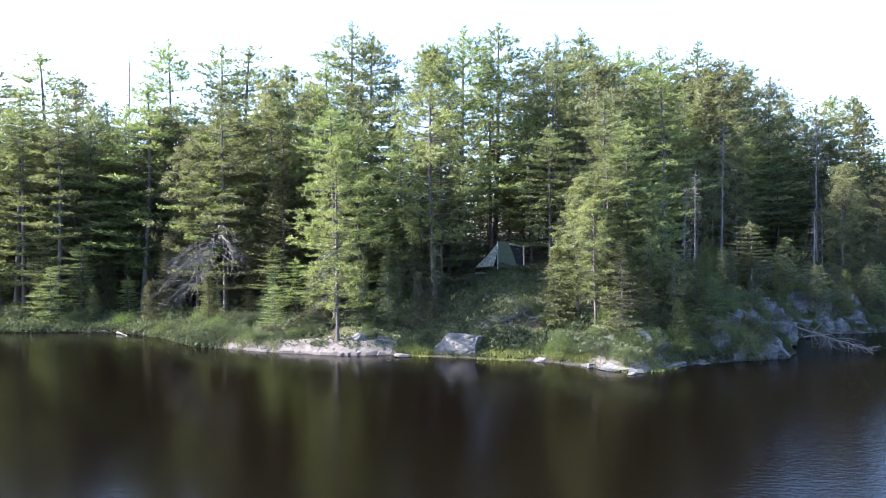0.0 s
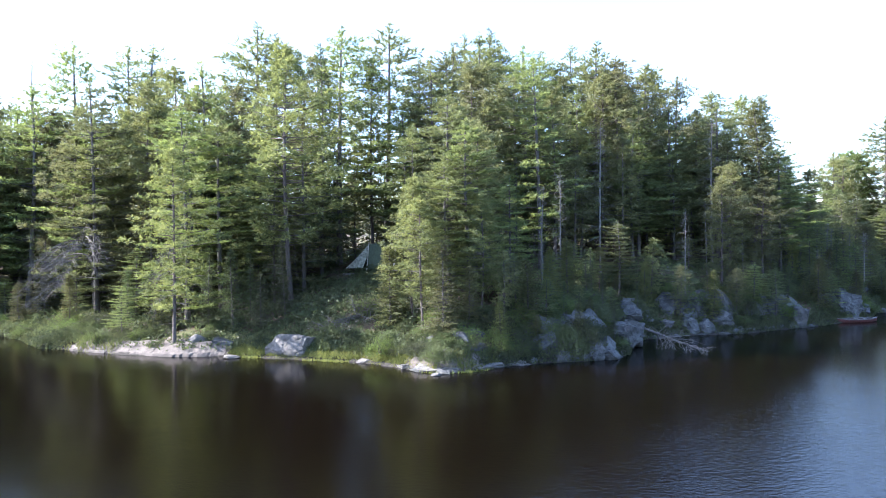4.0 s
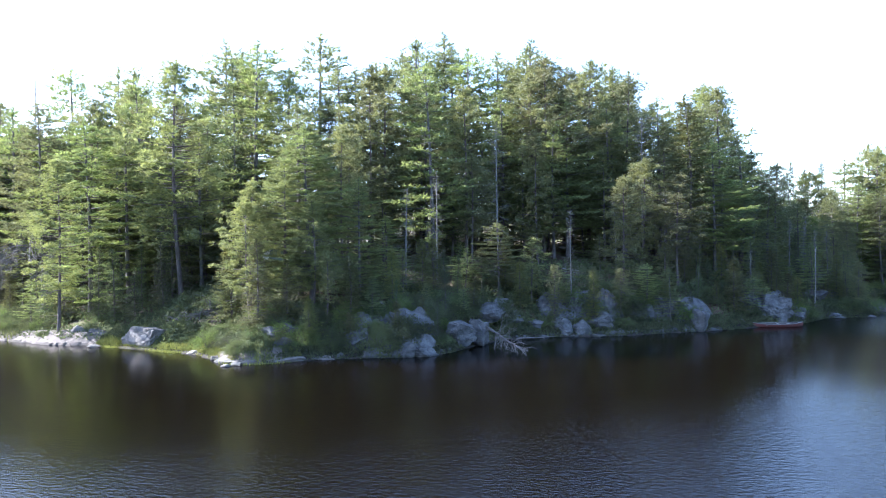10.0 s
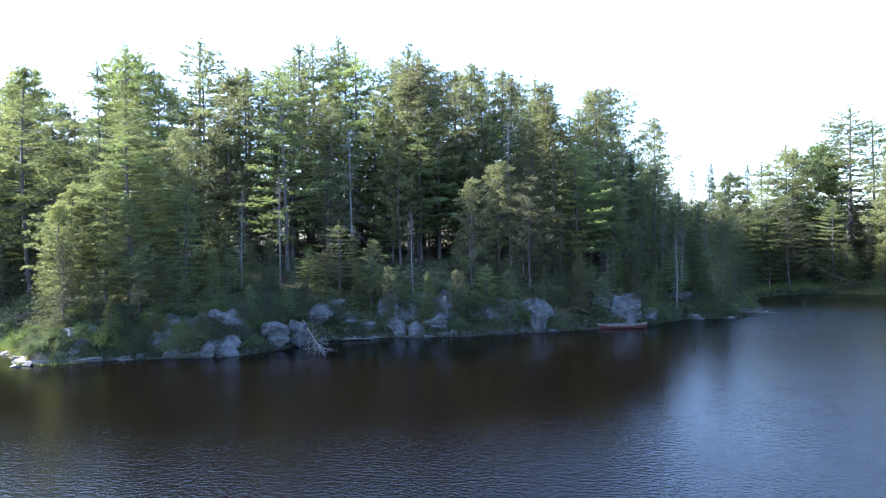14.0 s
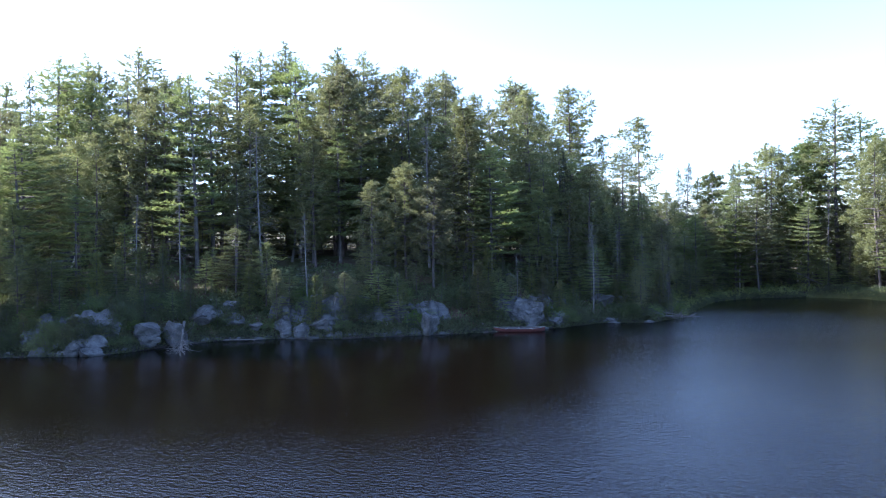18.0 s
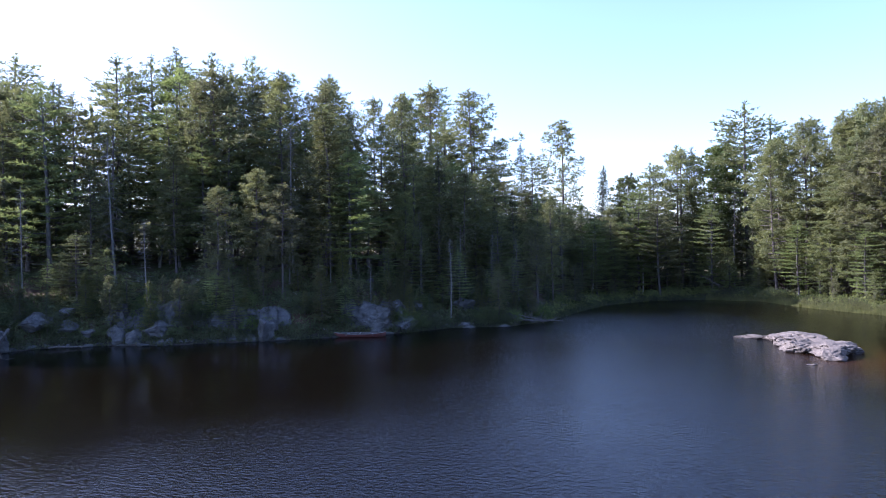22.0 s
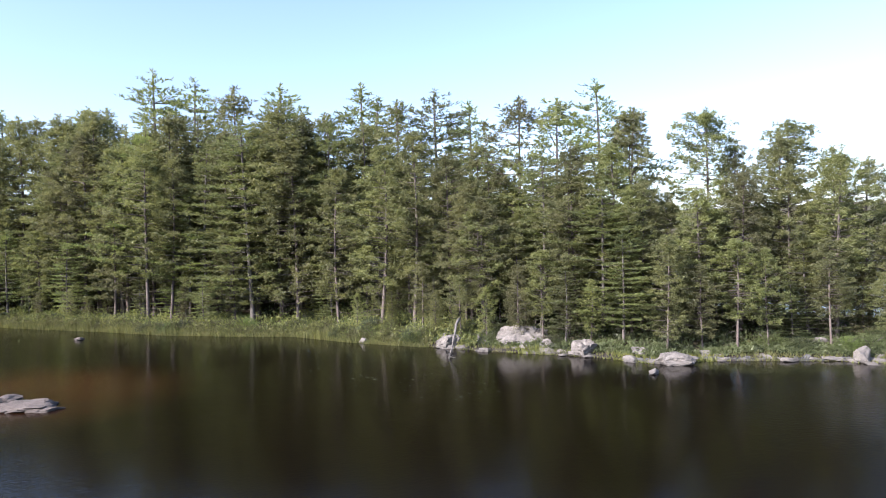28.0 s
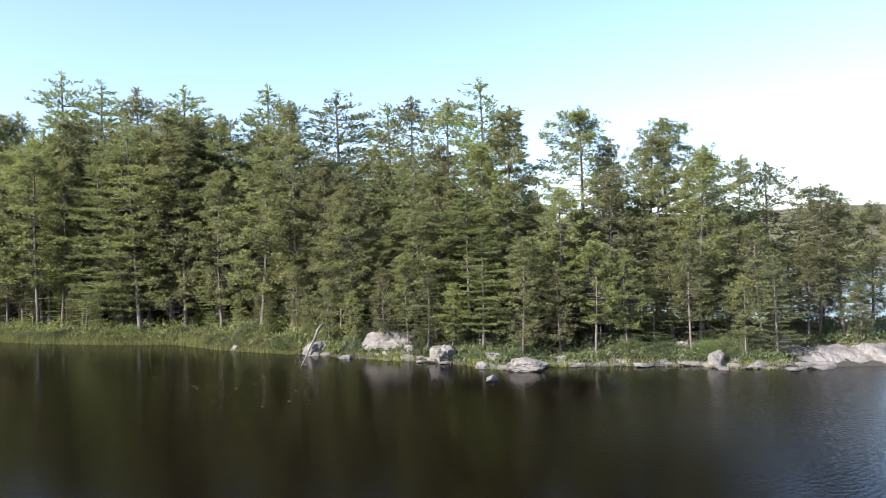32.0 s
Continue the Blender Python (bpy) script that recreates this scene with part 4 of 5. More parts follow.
# x, y, underside, length, depth, height, turn
for i, (x, y, z, sx, sy, sz, turn) in enumerate([
        (-7.4, 48.2, 0.1, 1.7, 1.5, 1.25, 0.3), (-5.5, 48.3, 0.1, 2.2, 1.6, 1.05, -0.2), (0.0, 46.7, -0.2, 3.5, 2.4, 1.85, 0.1),
        (9.8, 45.2, 0.5, 1.2, 1.1, 1.9, 0.4), (-8.4, 48.9, 0.3, 1.2, 1.0, 0.8, 1.0)]):
    stone("boulder", PALE, x, y, z, sx, sy, sz, turn, 11 + i, STONE_SHADED if i == 1 else STONE, cuts=8, rough=0.09)
for i, (x, y, z, sx, sy, sz, turn) in enumerate([
        (8.8, 42.9, -0.3, 1.9, 1.0, 0.55, 0.15),
        (10.7, 42.1, -0.35, 3.7, 1.9, 0.95, 0.1), (13.4, 43.0, -0.35, 2.9, 1.3, 0.7, 0.5), (15.6, 44.2, -0.3, 2.2, 1.1, 0.6, 0.35)]):
    stone("rock_slab", FLAT, x, y, z, sx, sy, sz, turn, 31 + i, STONE, tilt=0.06, cuts=6)
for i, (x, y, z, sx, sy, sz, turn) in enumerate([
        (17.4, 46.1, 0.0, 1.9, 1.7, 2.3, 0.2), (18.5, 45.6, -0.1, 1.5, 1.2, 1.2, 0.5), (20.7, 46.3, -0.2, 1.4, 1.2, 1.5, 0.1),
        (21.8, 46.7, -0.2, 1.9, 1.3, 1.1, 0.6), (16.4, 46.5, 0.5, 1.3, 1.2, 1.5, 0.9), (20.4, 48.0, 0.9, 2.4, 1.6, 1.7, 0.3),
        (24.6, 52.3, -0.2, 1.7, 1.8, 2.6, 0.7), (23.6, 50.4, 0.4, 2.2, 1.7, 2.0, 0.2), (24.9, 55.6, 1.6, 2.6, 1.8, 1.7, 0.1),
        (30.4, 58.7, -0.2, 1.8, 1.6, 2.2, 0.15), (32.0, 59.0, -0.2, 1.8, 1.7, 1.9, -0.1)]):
    stone("boulder", DARK, x, y, z - 0.4, sx * 1.15, sy * 1.2, sz * 0.92 + 0.2, turn, 51 + i, STONE_SHADED, tilt=0.15 * math.sin(i * 2.1), cuts=9)
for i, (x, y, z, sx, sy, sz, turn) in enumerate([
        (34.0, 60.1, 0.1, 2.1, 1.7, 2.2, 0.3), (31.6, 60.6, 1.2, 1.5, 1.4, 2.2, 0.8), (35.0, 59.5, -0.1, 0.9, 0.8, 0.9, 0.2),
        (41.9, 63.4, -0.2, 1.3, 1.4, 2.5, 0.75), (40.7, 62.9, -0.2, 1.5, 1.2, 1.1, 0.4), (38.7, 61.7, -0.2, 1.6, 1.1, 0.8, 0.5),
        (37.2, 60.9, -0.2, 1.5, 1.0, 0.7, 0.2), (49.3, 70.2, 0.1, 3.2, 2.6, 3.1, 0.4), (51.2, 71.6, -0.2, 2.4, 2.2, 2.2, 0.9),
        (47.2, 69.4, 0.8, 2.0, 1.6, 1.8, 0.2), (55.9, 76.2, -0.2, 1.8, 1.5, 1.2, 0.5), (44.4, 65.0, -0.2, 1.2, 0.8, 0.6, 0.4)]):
    stone("boulder", DARK, x, y, z - 0.4, sx * 1.15, sy * 1.2, sz * 0.92 + 0.2, turn, 71 + i, STONE_SHADED, tilt=0.15 * math.cos(i * 1.7), cuts=9)
for i, (x, y, z, sx, sy, sz, turn) in enumerate([
        (119.2, 60.3, -0.5, 2.6, 2.4, 1.5, 0.6), (121.1, 58.5, -0.6, 2.6, 2.4, 1.9, 0.9), (122.6, 56.2, -0.5, 4.6, 2.6, 2.3, 2.2), (123.2, 53.9, -0.6, 2.4, 2.4, 1.6, 1.1),
        (124.1, 51.1, -0.4, 2.6, 1.9, 1.5, 0.7), (124.8, 47.6, -0.25, 1.9, 1.2, 0.6, 0.8), (126.1, 45.0, -0.35, 3.1, 2.0, 1.2, -0.6),
        (122.3, 43.7, -0.2, 1.1, 0.7, 0.5, 0.4), (115.1, 67.0, -0.15, 1.2, 0.8, 0.55, 0.4), (119.2, 61.4, -0.1, 1.0, 0.9, 1.1, 0.2)]):
    stone("boulder", "sunlit pale granite boulder below the shore pines", x, y, z - 0.1, sx * 0.92, sy * 0.95, sz + 0.1, turn, 91 + i, STONE, cuts=11)
for i, (x, y, z, sx, sy, sz, turn) in enumerate([
        (135.2, 38.2, -0.3, 1.1, 1.0, 1.35, 0.3), (137.2, 36.4, -0.3, 2.8, 1.1, 0.75, -0.45), (140.9, 37.4, 0.1, 2.9, 2.2, 1.3, -0.4),
        (139.0, 34.9, -0.3, 1.6, 1.0, 0.6, 0.2)]):
    stone("rock_slab", "long sloping slab of weathered pale granite on the point", x, y, z, sx, sy, sz, turn, 111 + i, STONE, tilt=0.08, cuts=7)
for i, (x, y, z, sx, sy, sz, turn) in enumerate([
        (81.0, 73.2, -0.35, 2.6, 1.3, 0.75, -0.5), (83.0, 71.8, -0.5, 2.6, 2.2, 1.2, -0.3), (84.3, 69.4, -0.7, 4.4, 4.6, 2.1, 0.3), (83.6, 66.4, -0.7, 2.9, 2.8, 1.85, 0.7),
        (85.4, 65.0, -0.7, 3.6, 3.2, 2.0, 0.5), (84.9, 62.9, -0.6, 1.9, 1.9, 1.65, 0.9), (86.6, 67.0, -0.6, 2.2, 3.0, 1.3, 0.2), (83.2, 60.4, -0.3, 0.9, 0.6, 0.42, 0.2)]):
    stone("island_rock", WARM, x, y, z * 0.8, sx, sy, sz * 0.74, turn, 131 + i, STONE_PINK, cuts=8, group="rocky islet in the bay")
for i, (x, y, z, sx, sy, sz, turn) in enumerate([
        (87.9, 61.0, -0.3, 1.2, 0.6, 0.65, 0.5), (88.9, 59.6, -0.4, 1.6, 1.5, 1.35, 0.1), (90.4, 58.9, -0.4, 1.6, 1.1, 0.95, 0.3), (91.2, 56.6, -0.4, 3.2, 2.2, 0.95, -0.4),
        (89.6, 58.0, -0.4, 1.2, 0.9, 0.8, 0.8), (92.0, 55.4, -0.4, 1.7, 1.0, 0.7, -0.3), (87.2, 58.0, -0.25, 0.8, 0.5, 0.55, 0.3), (87.5, 57.0, -0.3, 1.0, 0.4, 0.42, -0.5),
        (88.1, 52.7, -0.25, 0.8, 0.6, 0.6, 0.6), (89.5, 56.0, -0.2, 0.5, 0.4, 0.42, 0.0), (96.1, 85.2, -0.25, 1.0, 0.6, 0.6, 0.4)]):
    stone("island_rock", WARM, x, y, z * 0.8, sx, sy, sz * 0.74, turn, 151 + i, STONE_PINK, cuts=8, group="rocky islet in the bay")

# Cobbles and ledges along the waterline.
shore_rng = np.random.default_rng(3)
cobbles = [rock_mesh(201 + i, 2, 8) for i in range(6)]
for me, mat in zip(cobbles, (STONE, STONE_SHADED) * 3):
    me.materials.append(mat)


def along(first, last, offset):
    """A place on the waterline between two corner numbers, that far inland, and the shore's heading."""
    s = shore_rng.uniform(first, last)
    i = int(s)
    a, b = SHORE[i], SHORE[i + 1]
    p, e = a + (b - a) * (s - i), (b - a) / np.hypot(*(b - a))
    return p + np.array([-e[1], e[0]]) * offset, math.atan2(e[1], e[0])


for lo, hi, count in ((10, 17, 14), (17, 33, 34), (44, 54, 54)):
    for _ in range(count):
        off = shore_rng.normal(0.15, 0.4)
        (x, y), head = along(lo, hi, off)
        k = shore_rng.uniform(0.35, 1.0)
        # stones under the pines take the granite darkened for shade
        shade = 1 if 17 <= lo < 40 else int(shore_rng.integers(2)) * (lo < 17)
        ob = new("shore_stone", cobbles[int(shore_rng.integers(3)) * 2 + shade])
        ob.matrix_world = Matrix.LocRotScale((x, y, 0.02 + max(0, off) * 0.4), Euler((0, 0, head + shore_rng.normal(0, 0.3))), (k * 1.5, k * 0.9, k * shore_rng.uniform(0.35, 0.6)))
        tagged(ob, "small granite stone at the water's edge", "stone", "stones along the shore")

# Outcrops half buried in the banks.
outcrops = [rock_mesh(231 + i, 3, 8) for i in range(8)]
for me, mat in zip(outcrops, (STONE_SHADED, STONE_SHADED, STONE_SHADED, STONE_SHADED, STONE_SHADED, STONE, STONE, STONE)):
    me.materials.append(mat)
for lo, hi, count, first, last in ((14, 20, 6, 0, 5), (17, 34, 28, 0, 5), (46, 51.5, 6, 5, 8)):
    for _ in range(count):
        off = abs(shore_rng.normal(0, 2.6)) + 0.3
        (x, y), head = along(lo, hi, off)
        k = shore_rng.uniform(0.7, 2.0)
        ob = new("outcrop", outcrops[int(shore_rng.integers(first, last))])
        ob.matrix_world = Matrix.LocRotScale((x, y, float(ground_at(x, y)[0]) + 0.02 * k), Euler((shore_rng.normal(0, 0.2), shore_rng.normal(0, 0.2), head + shore_rng.normal(0, 0.4))), (k * 1.4, k, k * shore_rng.uniform(0.5, 0.9)))
        tagged(ob, "granite outcrop half buried in the mossy bank", "rock", "outcrops in the banks")

# ---- shrubs and ground plants ----
def shrub_form(seed, count, leaf, flat, material):
    r = np.random.default_rng(seed)
    d = r.normal(0, 1, (count, 3))
    d /= np.linalg.norm(d, axis=1, keepdims=True)
    d[:, 2] = np.abs(d[:, 2])
    lump = 1 + 0.34 * np.sin(d[:, 0] * 5 + seed) * np.sin(d[:, 1] * 6 + seed * 2) * np.sin(d[:, 2] * 5 + seed) + r.normal(0, 0.12, count)
    p = d * (r.uniform(0.35, 1.0, count) ** 0.4 * lump)[:, None] * (1, 1, flat)
    crown = tufts(p, d + (0, 0, 0.3), np.full(count, leaf), leaf * 0.42, 0.7, 2, r)
    stems = [stick([(0, 0, -0.15), np.array((math.cos(a) * 0.35, math.sin(a) * 0.35, flat * 0.55)), np.array((math.cos(a) * 0.7, math.sin(a) * 0.7, flat * 0.9))], [0.035, 0.02, 0.008], 3) for a in r.uniform(0, 6.28, 7)]
    return sheet("stem", *joined(stems), BARK_GREY), sheet("leaves", *crown, material)


SHRUBS = [shrub_form(1, 2200, 0.06, 0.8, LEAF_SHRUB), shrub_form(2, 2000, 0.065, 0.65, LEAF_SHRUB), shrub_form(3, 2200, 0.055, 1.0, LEAF_GREEN), shrub_form(4, 1900, 0.065, 0.6, LEAF_SHRUB)]


def shrub(x, y, wide, form_no, label="leafy green shrub on the lake shore", tall=1.0):
    foot = new("shrub")
    foot.matrix_world = Matrix.LocRotScale((x, y, float(ground_at(x, y)[0])), Euler((0, 0, shore_rng.uniform(0, 6.28))), (wide, wide * shore_rng.uniform(0.8, 1.2), wide * tall))
    for name, me in zip(("stem", "leaves"), SHRUBS[form_no]):
        new(name, me).parent = foot
    return tagged(foot, label, "shrub", "shrubs along the shore")


for lo, hi, count, deep, size in ((2.5, 9, 30, 2.6, 1.1), (9, 17, 34, 3.0, 0.85), (17, 34, 112, 2.4, 1.15), (34, 44, 60, 2.2, 0.95), (44, 51.6, 46, 2.2, 0.75)):
    for _ in range(count):
        off = abs(shore_rng.normal(0, deep)) + (0.5 if size > 0.8 else 1.2)
        (x, y), _h = along(lo, hi, off)
        shrub(x, y, size * shore_rng.uniform(0.55, 1.35), int(shore_rng.integers(4)))
for x, y in ((-16, 50.5), (-18.5, 51), (-13.2, 49.6), (9.2, 43.4), (11.2, 43.6), (12.4, 43.8), (-11.6, 50.2)):
    shrub(x, y, 1.1, 0, "yellow-green sunlit shrub beside the granite slabs", 0.7)
for x, y in ((137.2, 38.6), (138.6, 39.2), (140.2, 39.8), (142.6, 39.0), (144.6, 37.8)):
    shrub(x, y, 1.1, 0, "low green bush behind the granite slab")
for x, y in ((83.8, 115.5), (86.0, 114.8), (88.4, 112.5)):
    shrub(x, y, 2.2, 1, "wide grey-green willow shrub at the head of the bay", 0.9)


def ground_plants(title, label, spots, tall, wide, k, material, lean, leaf=0.0):
    """Many small blades or leaves rooted at spots."""
    r = np.random.default_rng(len(spots))
    z = ground_at(spots[:, 0], spots[:, 1])
    at = np.stack([spots[:, 0], spots[:, 1], np.maximum(z, -0.1)], 1)
    clump = 0.65 + 0.75 * np.maximum(0, np.sin(spots[:, 0] * 1.1 + 1.7 * np.sin(spots[:, 1] * 0.7)) * np.sin(spots[:, 1] * 1.3 + np.sin(spots[:, 0])))
    long = r.uniform(0.5, 1.2, len(at)) * tall * clump
    if leaf:
        # leaves at all heights of a bush
        at[:, 2] += long * r.uniform(0.1, 1.0, len(at))
        long = r.uniform(0.7, 1.3, len(at)) * leaf
    v, q = tufts(at, np.tile((0, 0, 1.0), (len(at), 1)), long, wide, lean, k, r)
    tagged(new(title, sheet(title, v, q, material)), label, "plants", kind="stuff")


def strewn(count, box, near, far, seed, patch=0.0):
    r = np.random.default_rng(seed)
    p = np.stack([r.uniform(box[0], box[1], count), r.uniform(box[2], box[3], count)], 1)
    d = inland(p[:, 0], p[:, 1])
    keep = (d > near) & (d < far) & ~((p[:, 0] > 139) & (p[:, 1] < 37) & (d < 2.2))
    if patch:
        keep &= np.sin(p[:, 0] * 0.8 + 2 * np.sin(p[:, 1] * 0.5)) * np.sin(p[:, 1] * 0.9 + seed) > patch - 1
    return p[keep]


ground_plants("sedge", "pale green sedge and reeds at the edge of the bay", strewn(15000, (86, 116, 66, 115), -0.8, 1.0, 1, 0.8), 0.65, 0.024, 3, BLADE, 0.16)
ground_plants("meadow", "bright green ferns and sweet gale behind the reeds", strewn(80000, (62, 122, 58, 120), 0.1, 6.0, 2, 0.4), 1.15, 0.05, 4, LEAF_MEADOW, 0.9, 0.2)
ground_plants("sedge", "yellow-green sedge beside the landing slabs", strewn(3500, (-26, -13, 46, 56), -0.3, 1.2, 4, 0.9), 0.5, 0.02, 3, BLADE, 0.2)
ground_plants("sedge", "tufts of sedge in the shallows", strewn(9000, (-4, 15, 40, 47), -0.6, 0.35, 5, 1.05), 0.4, 0.02, 3, BLADE, 0.25)
ground_plants("sedge", "tufts of sedge among the shore stones", strewn(26000, (119, 142, 30, 56), -0.6, 0.5, 6, 1.1), 0.4, 0.02, 3, BLADE, 0.25)
ground_plants("undergrowth", "low blueberry and fern undergrowth on the forest floor", strewn(110000, (-50, 66, 42, 90), 0.3, 13, 7, 0.35), 0.4, 0.055, 3, LEAF_SHRUB, 0.9, 0.2)
ground_plants("undergrowth", "low blueberry and fern undergrowth under the pines", strewn(42000, (112, 160, 28, 86), 0.25, 13, 8, 0.4), 0.6, 0.06, 3, LEAF_SHRUB, 0.9, 0.22)
ground_plants("undergrowth", "yellow-green blueberry and ferns on the slope below the tent", strewn(16000, (-4, 10, 47, 60.5), 0.8, 17, 18, 0.8), 0.55, 0.045, 3, LEAF_SHRUB, 0.9, 0.16)
ground_plants("moss", "bright yellow-green moss and grass on the sunny terrace", strewn(9000, (22, 37, 60, 66.5), 1.5, 9, 9, 0.6), 0.16, 0.05, 3, BLADE, 0.7)


def bank_spots():
    """Places for bushes on the banks, clear of the bare landing rocks."""
    p = strewn(52000, (-45, 64, 42, 86), 0.35, 5.5, 12, 0.55)
    d = inland(p[:, 0], p[:, 1])
    bare = ((p[:, 0] > -18.5) & (p[:, 0] < -4) & (d < 3.2)) | ((p[:, 0] > 7) & (p[:, 0] < 14.5) & (d < 1.3))
    return p[~bare]


ground_plants("thicket", "dense low thicket of sweet gale, blueberry and young leaves", bank_spots(), 0.9, 0.055, 4, LEAF_SHRUB, 0.9, 0.22)
ground_plants("sedge", "yellow-green sedge in the wet edge of the bay", strewn(26000, (60, 126, 44, 116), -0.5, 0.9, 13, 0.45), 0.5, 0.022, 3, BLADE, 0.3)
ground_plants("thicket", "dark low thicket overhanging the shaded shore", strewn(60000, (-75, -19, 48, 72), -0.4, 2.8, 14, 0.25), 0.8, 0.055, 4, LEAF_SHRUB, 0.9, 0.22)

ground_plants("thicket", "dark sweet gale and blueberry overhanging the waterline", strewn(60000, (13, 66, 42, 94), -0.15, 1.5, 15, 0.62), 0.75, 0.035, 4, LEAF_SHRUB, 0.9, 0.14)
ground_plants("thicket", "bright green sweet gale and ferns down to the waterline", strewn(40000, (106, 120, 56, 80), -0.15, 2.2, 16, 0.8), 0.8, 0.04, 4, LEAF_MEADOW, 0.9, 0.16)
ground_plants("thicket", "dark green leatherleaf and young leaves under the shore pines", strewn(60000, (119, 150, 28, 60), 0.6, 4.0, 19, 1.05), 0.42, 0.04, 4, LEAF_SHRUB, 0.9, 0.16)
ground_plants("thicket", "mossy blueberry and fern cover on the shaded bank", strewn(70000, (14, 62, 44, 88), 1.0, 7.0, 17, 0.75), 0.5, 0.04, 3, LEAF_SHRUB, 0.9, 0.15)


def rim(first, last, count, low, high, seed):
    """Places along the waterline between two corner numbers, from low to high metres inland."""
    r = np.random.default_rng(seed)
    a = SHORE[first:last + 1]
    long = np.hypot(*np.diff(a, axis=0).T)
    run = np.concatenate([[0], np.cumsum(long)])
    s, off = r.uniform(0, run[-1], count), r.uniform(low, high, count)
    i = np.clip(np.searchsorted(run, s) - 1, 0, len(long) - 1)
    e = (a[i + 1] - a[i]) / long[i][:, None]
    p = a[i] + e * (s - run[i])[:, None] + np.stack([-e[:, 1], e[:, 0]], 1) * off[:, None]
    return p[(p[:, 0] < 138.5) & ((p[:, 0] < -18) | (p[:, 0] > -5))]


ground_plants("sedge", "yellow-green reeds standing in the edge of the bay", rim(35, 44, 12000, -0.7, 0.4, 21), 0.6, 0.02, 3, BLADE, 0.22)
ground_plants("thicket", "bright sweet gale and leatherleaf crowding the waterline", rim(35, 44, 20000, -0.1, 1.7, 22), 0.75, 0.04, 4, LEAF_MEADOW, 0.9, 0.15)
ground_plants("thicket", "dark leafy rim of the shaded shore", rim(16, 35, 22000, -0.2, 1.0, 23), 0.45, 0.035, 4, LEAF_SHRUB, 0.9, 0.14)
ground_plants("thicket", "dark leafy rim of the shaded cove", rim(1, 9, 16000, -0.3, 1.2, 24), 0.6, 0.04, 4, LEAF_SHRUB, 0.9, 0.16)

ground_plants("sedge", "thin sedge between the shore boulders", rim(44, 52, 1600, -0.4, 0.4, 25), 0.4, 0.02, 3, BLADE, 0.3)
ground_plants("thicket", "low leafy rim behind the shore boulders", rim(44, 52, 9000, 0.3, 1.8, 26), 0.45, 0.035, 4, LEAF_SHRUB, 0.9, 0.14)
ground_plants("sedge", "sedge and sweet gale between the landing rocks", rim(11, 17, 7000, -0.2, 1.0, 27), 0.35, 0.022, 3, BLADE, 0.4)
ground_plants("thicket", "low leafy rim of the point", rim(11, 17, 9000, 0.5, 2.2, 28), 0.5, 0.035, 4, LEAF_SHRUB, 0.9, 0.14)

# ---- the camp, the canoe and the dead wood ----
def plain(name, colour, rough=0.8, grain=8.0, amount=0.25):
    m = Mat(name)
    n = m.noise(m.coords(), grain, 5.0)
    c = m.mix(m.ramp(n, [(0.3, (0, 0, 0)), (0.7, (1, 1, 1))]), tuple(v * (1 - amount) for v in colour), tuple(min(1, v * (1 + amount)) for v in colour))
    return m.surface(c, rough, m.bump(n, 0.25, 0.01))


CANVAS_GREEN, CANVAS_BEIGE = plain("green_canvas", (0.075, 0.095, 0.06)), plain("beige_canvas", (0.52, 0.48, 0.4))
SCREEN, HULL_RED = plain("dark_mesh_screen", (0.012, 0.012, 0.014)), plain("red_hull", (0.1, 0.034, 0.032), 0.6, 3.0)
LINING = plain("dull_grey_lining", (0.07, 0.06, 0.058), 0.7)
ALLOY, POLE = plain("dull_aluminium", (0.13, 0.125, 0.125), 0.5), plain("tent_pole", (0.22, 0.21, 0.2), 0.5)
FLY = plain("spotted_fly", (0.3, 0.3, 0.25), 0.8, 3.5, 0.6)


def part(name, bm, material, parent, label="", smooth=False):
    """Links a bmesh as one mesh under its thing or part."""
    me = bpy.data.meshes.new(name)
    bm.to_mesh(me)
    bm.free()
    me.materials.append(material)
    for p in me.polygons:
        p.use_smooth = smooth
    ob = new(name, me)
    ob.parent = parent
    return tagged(ob, label) if label else ob


def panel(corners, thick=0.02):
    """A sheet of cloth with thickness between corners."""
    bm = bmesh.new()
    f = bm.faces.new([bm.verts.new(c) for c in corners])
    bm.normal_update()
    n = f.normal * thick
    back = bm.faces.new([bm.verts.new(v.co - n) for v in reversed(f.verts)])
    a, b = list(f.verts), list(reversed(back.verts))
    for i in range(len(a)):
        j = (i + 1) % len(a)
        bm.faces.new((a[j], a[i], b[i], b[j]))
    return bm


def rod(points, radii, sides=6):
    v, q = stick(points, radii, sides)
    bm = bmesh.new()
    vs = [bm.verts.new(p) for p in v]
    for tri in q:
        bm.faces.new([vs[i] for i in tri])
    n = len(v)
    bm.faces.new(vs[:sides][::-1])
    bm.faces.new(vs[n - sides:])
    return bm


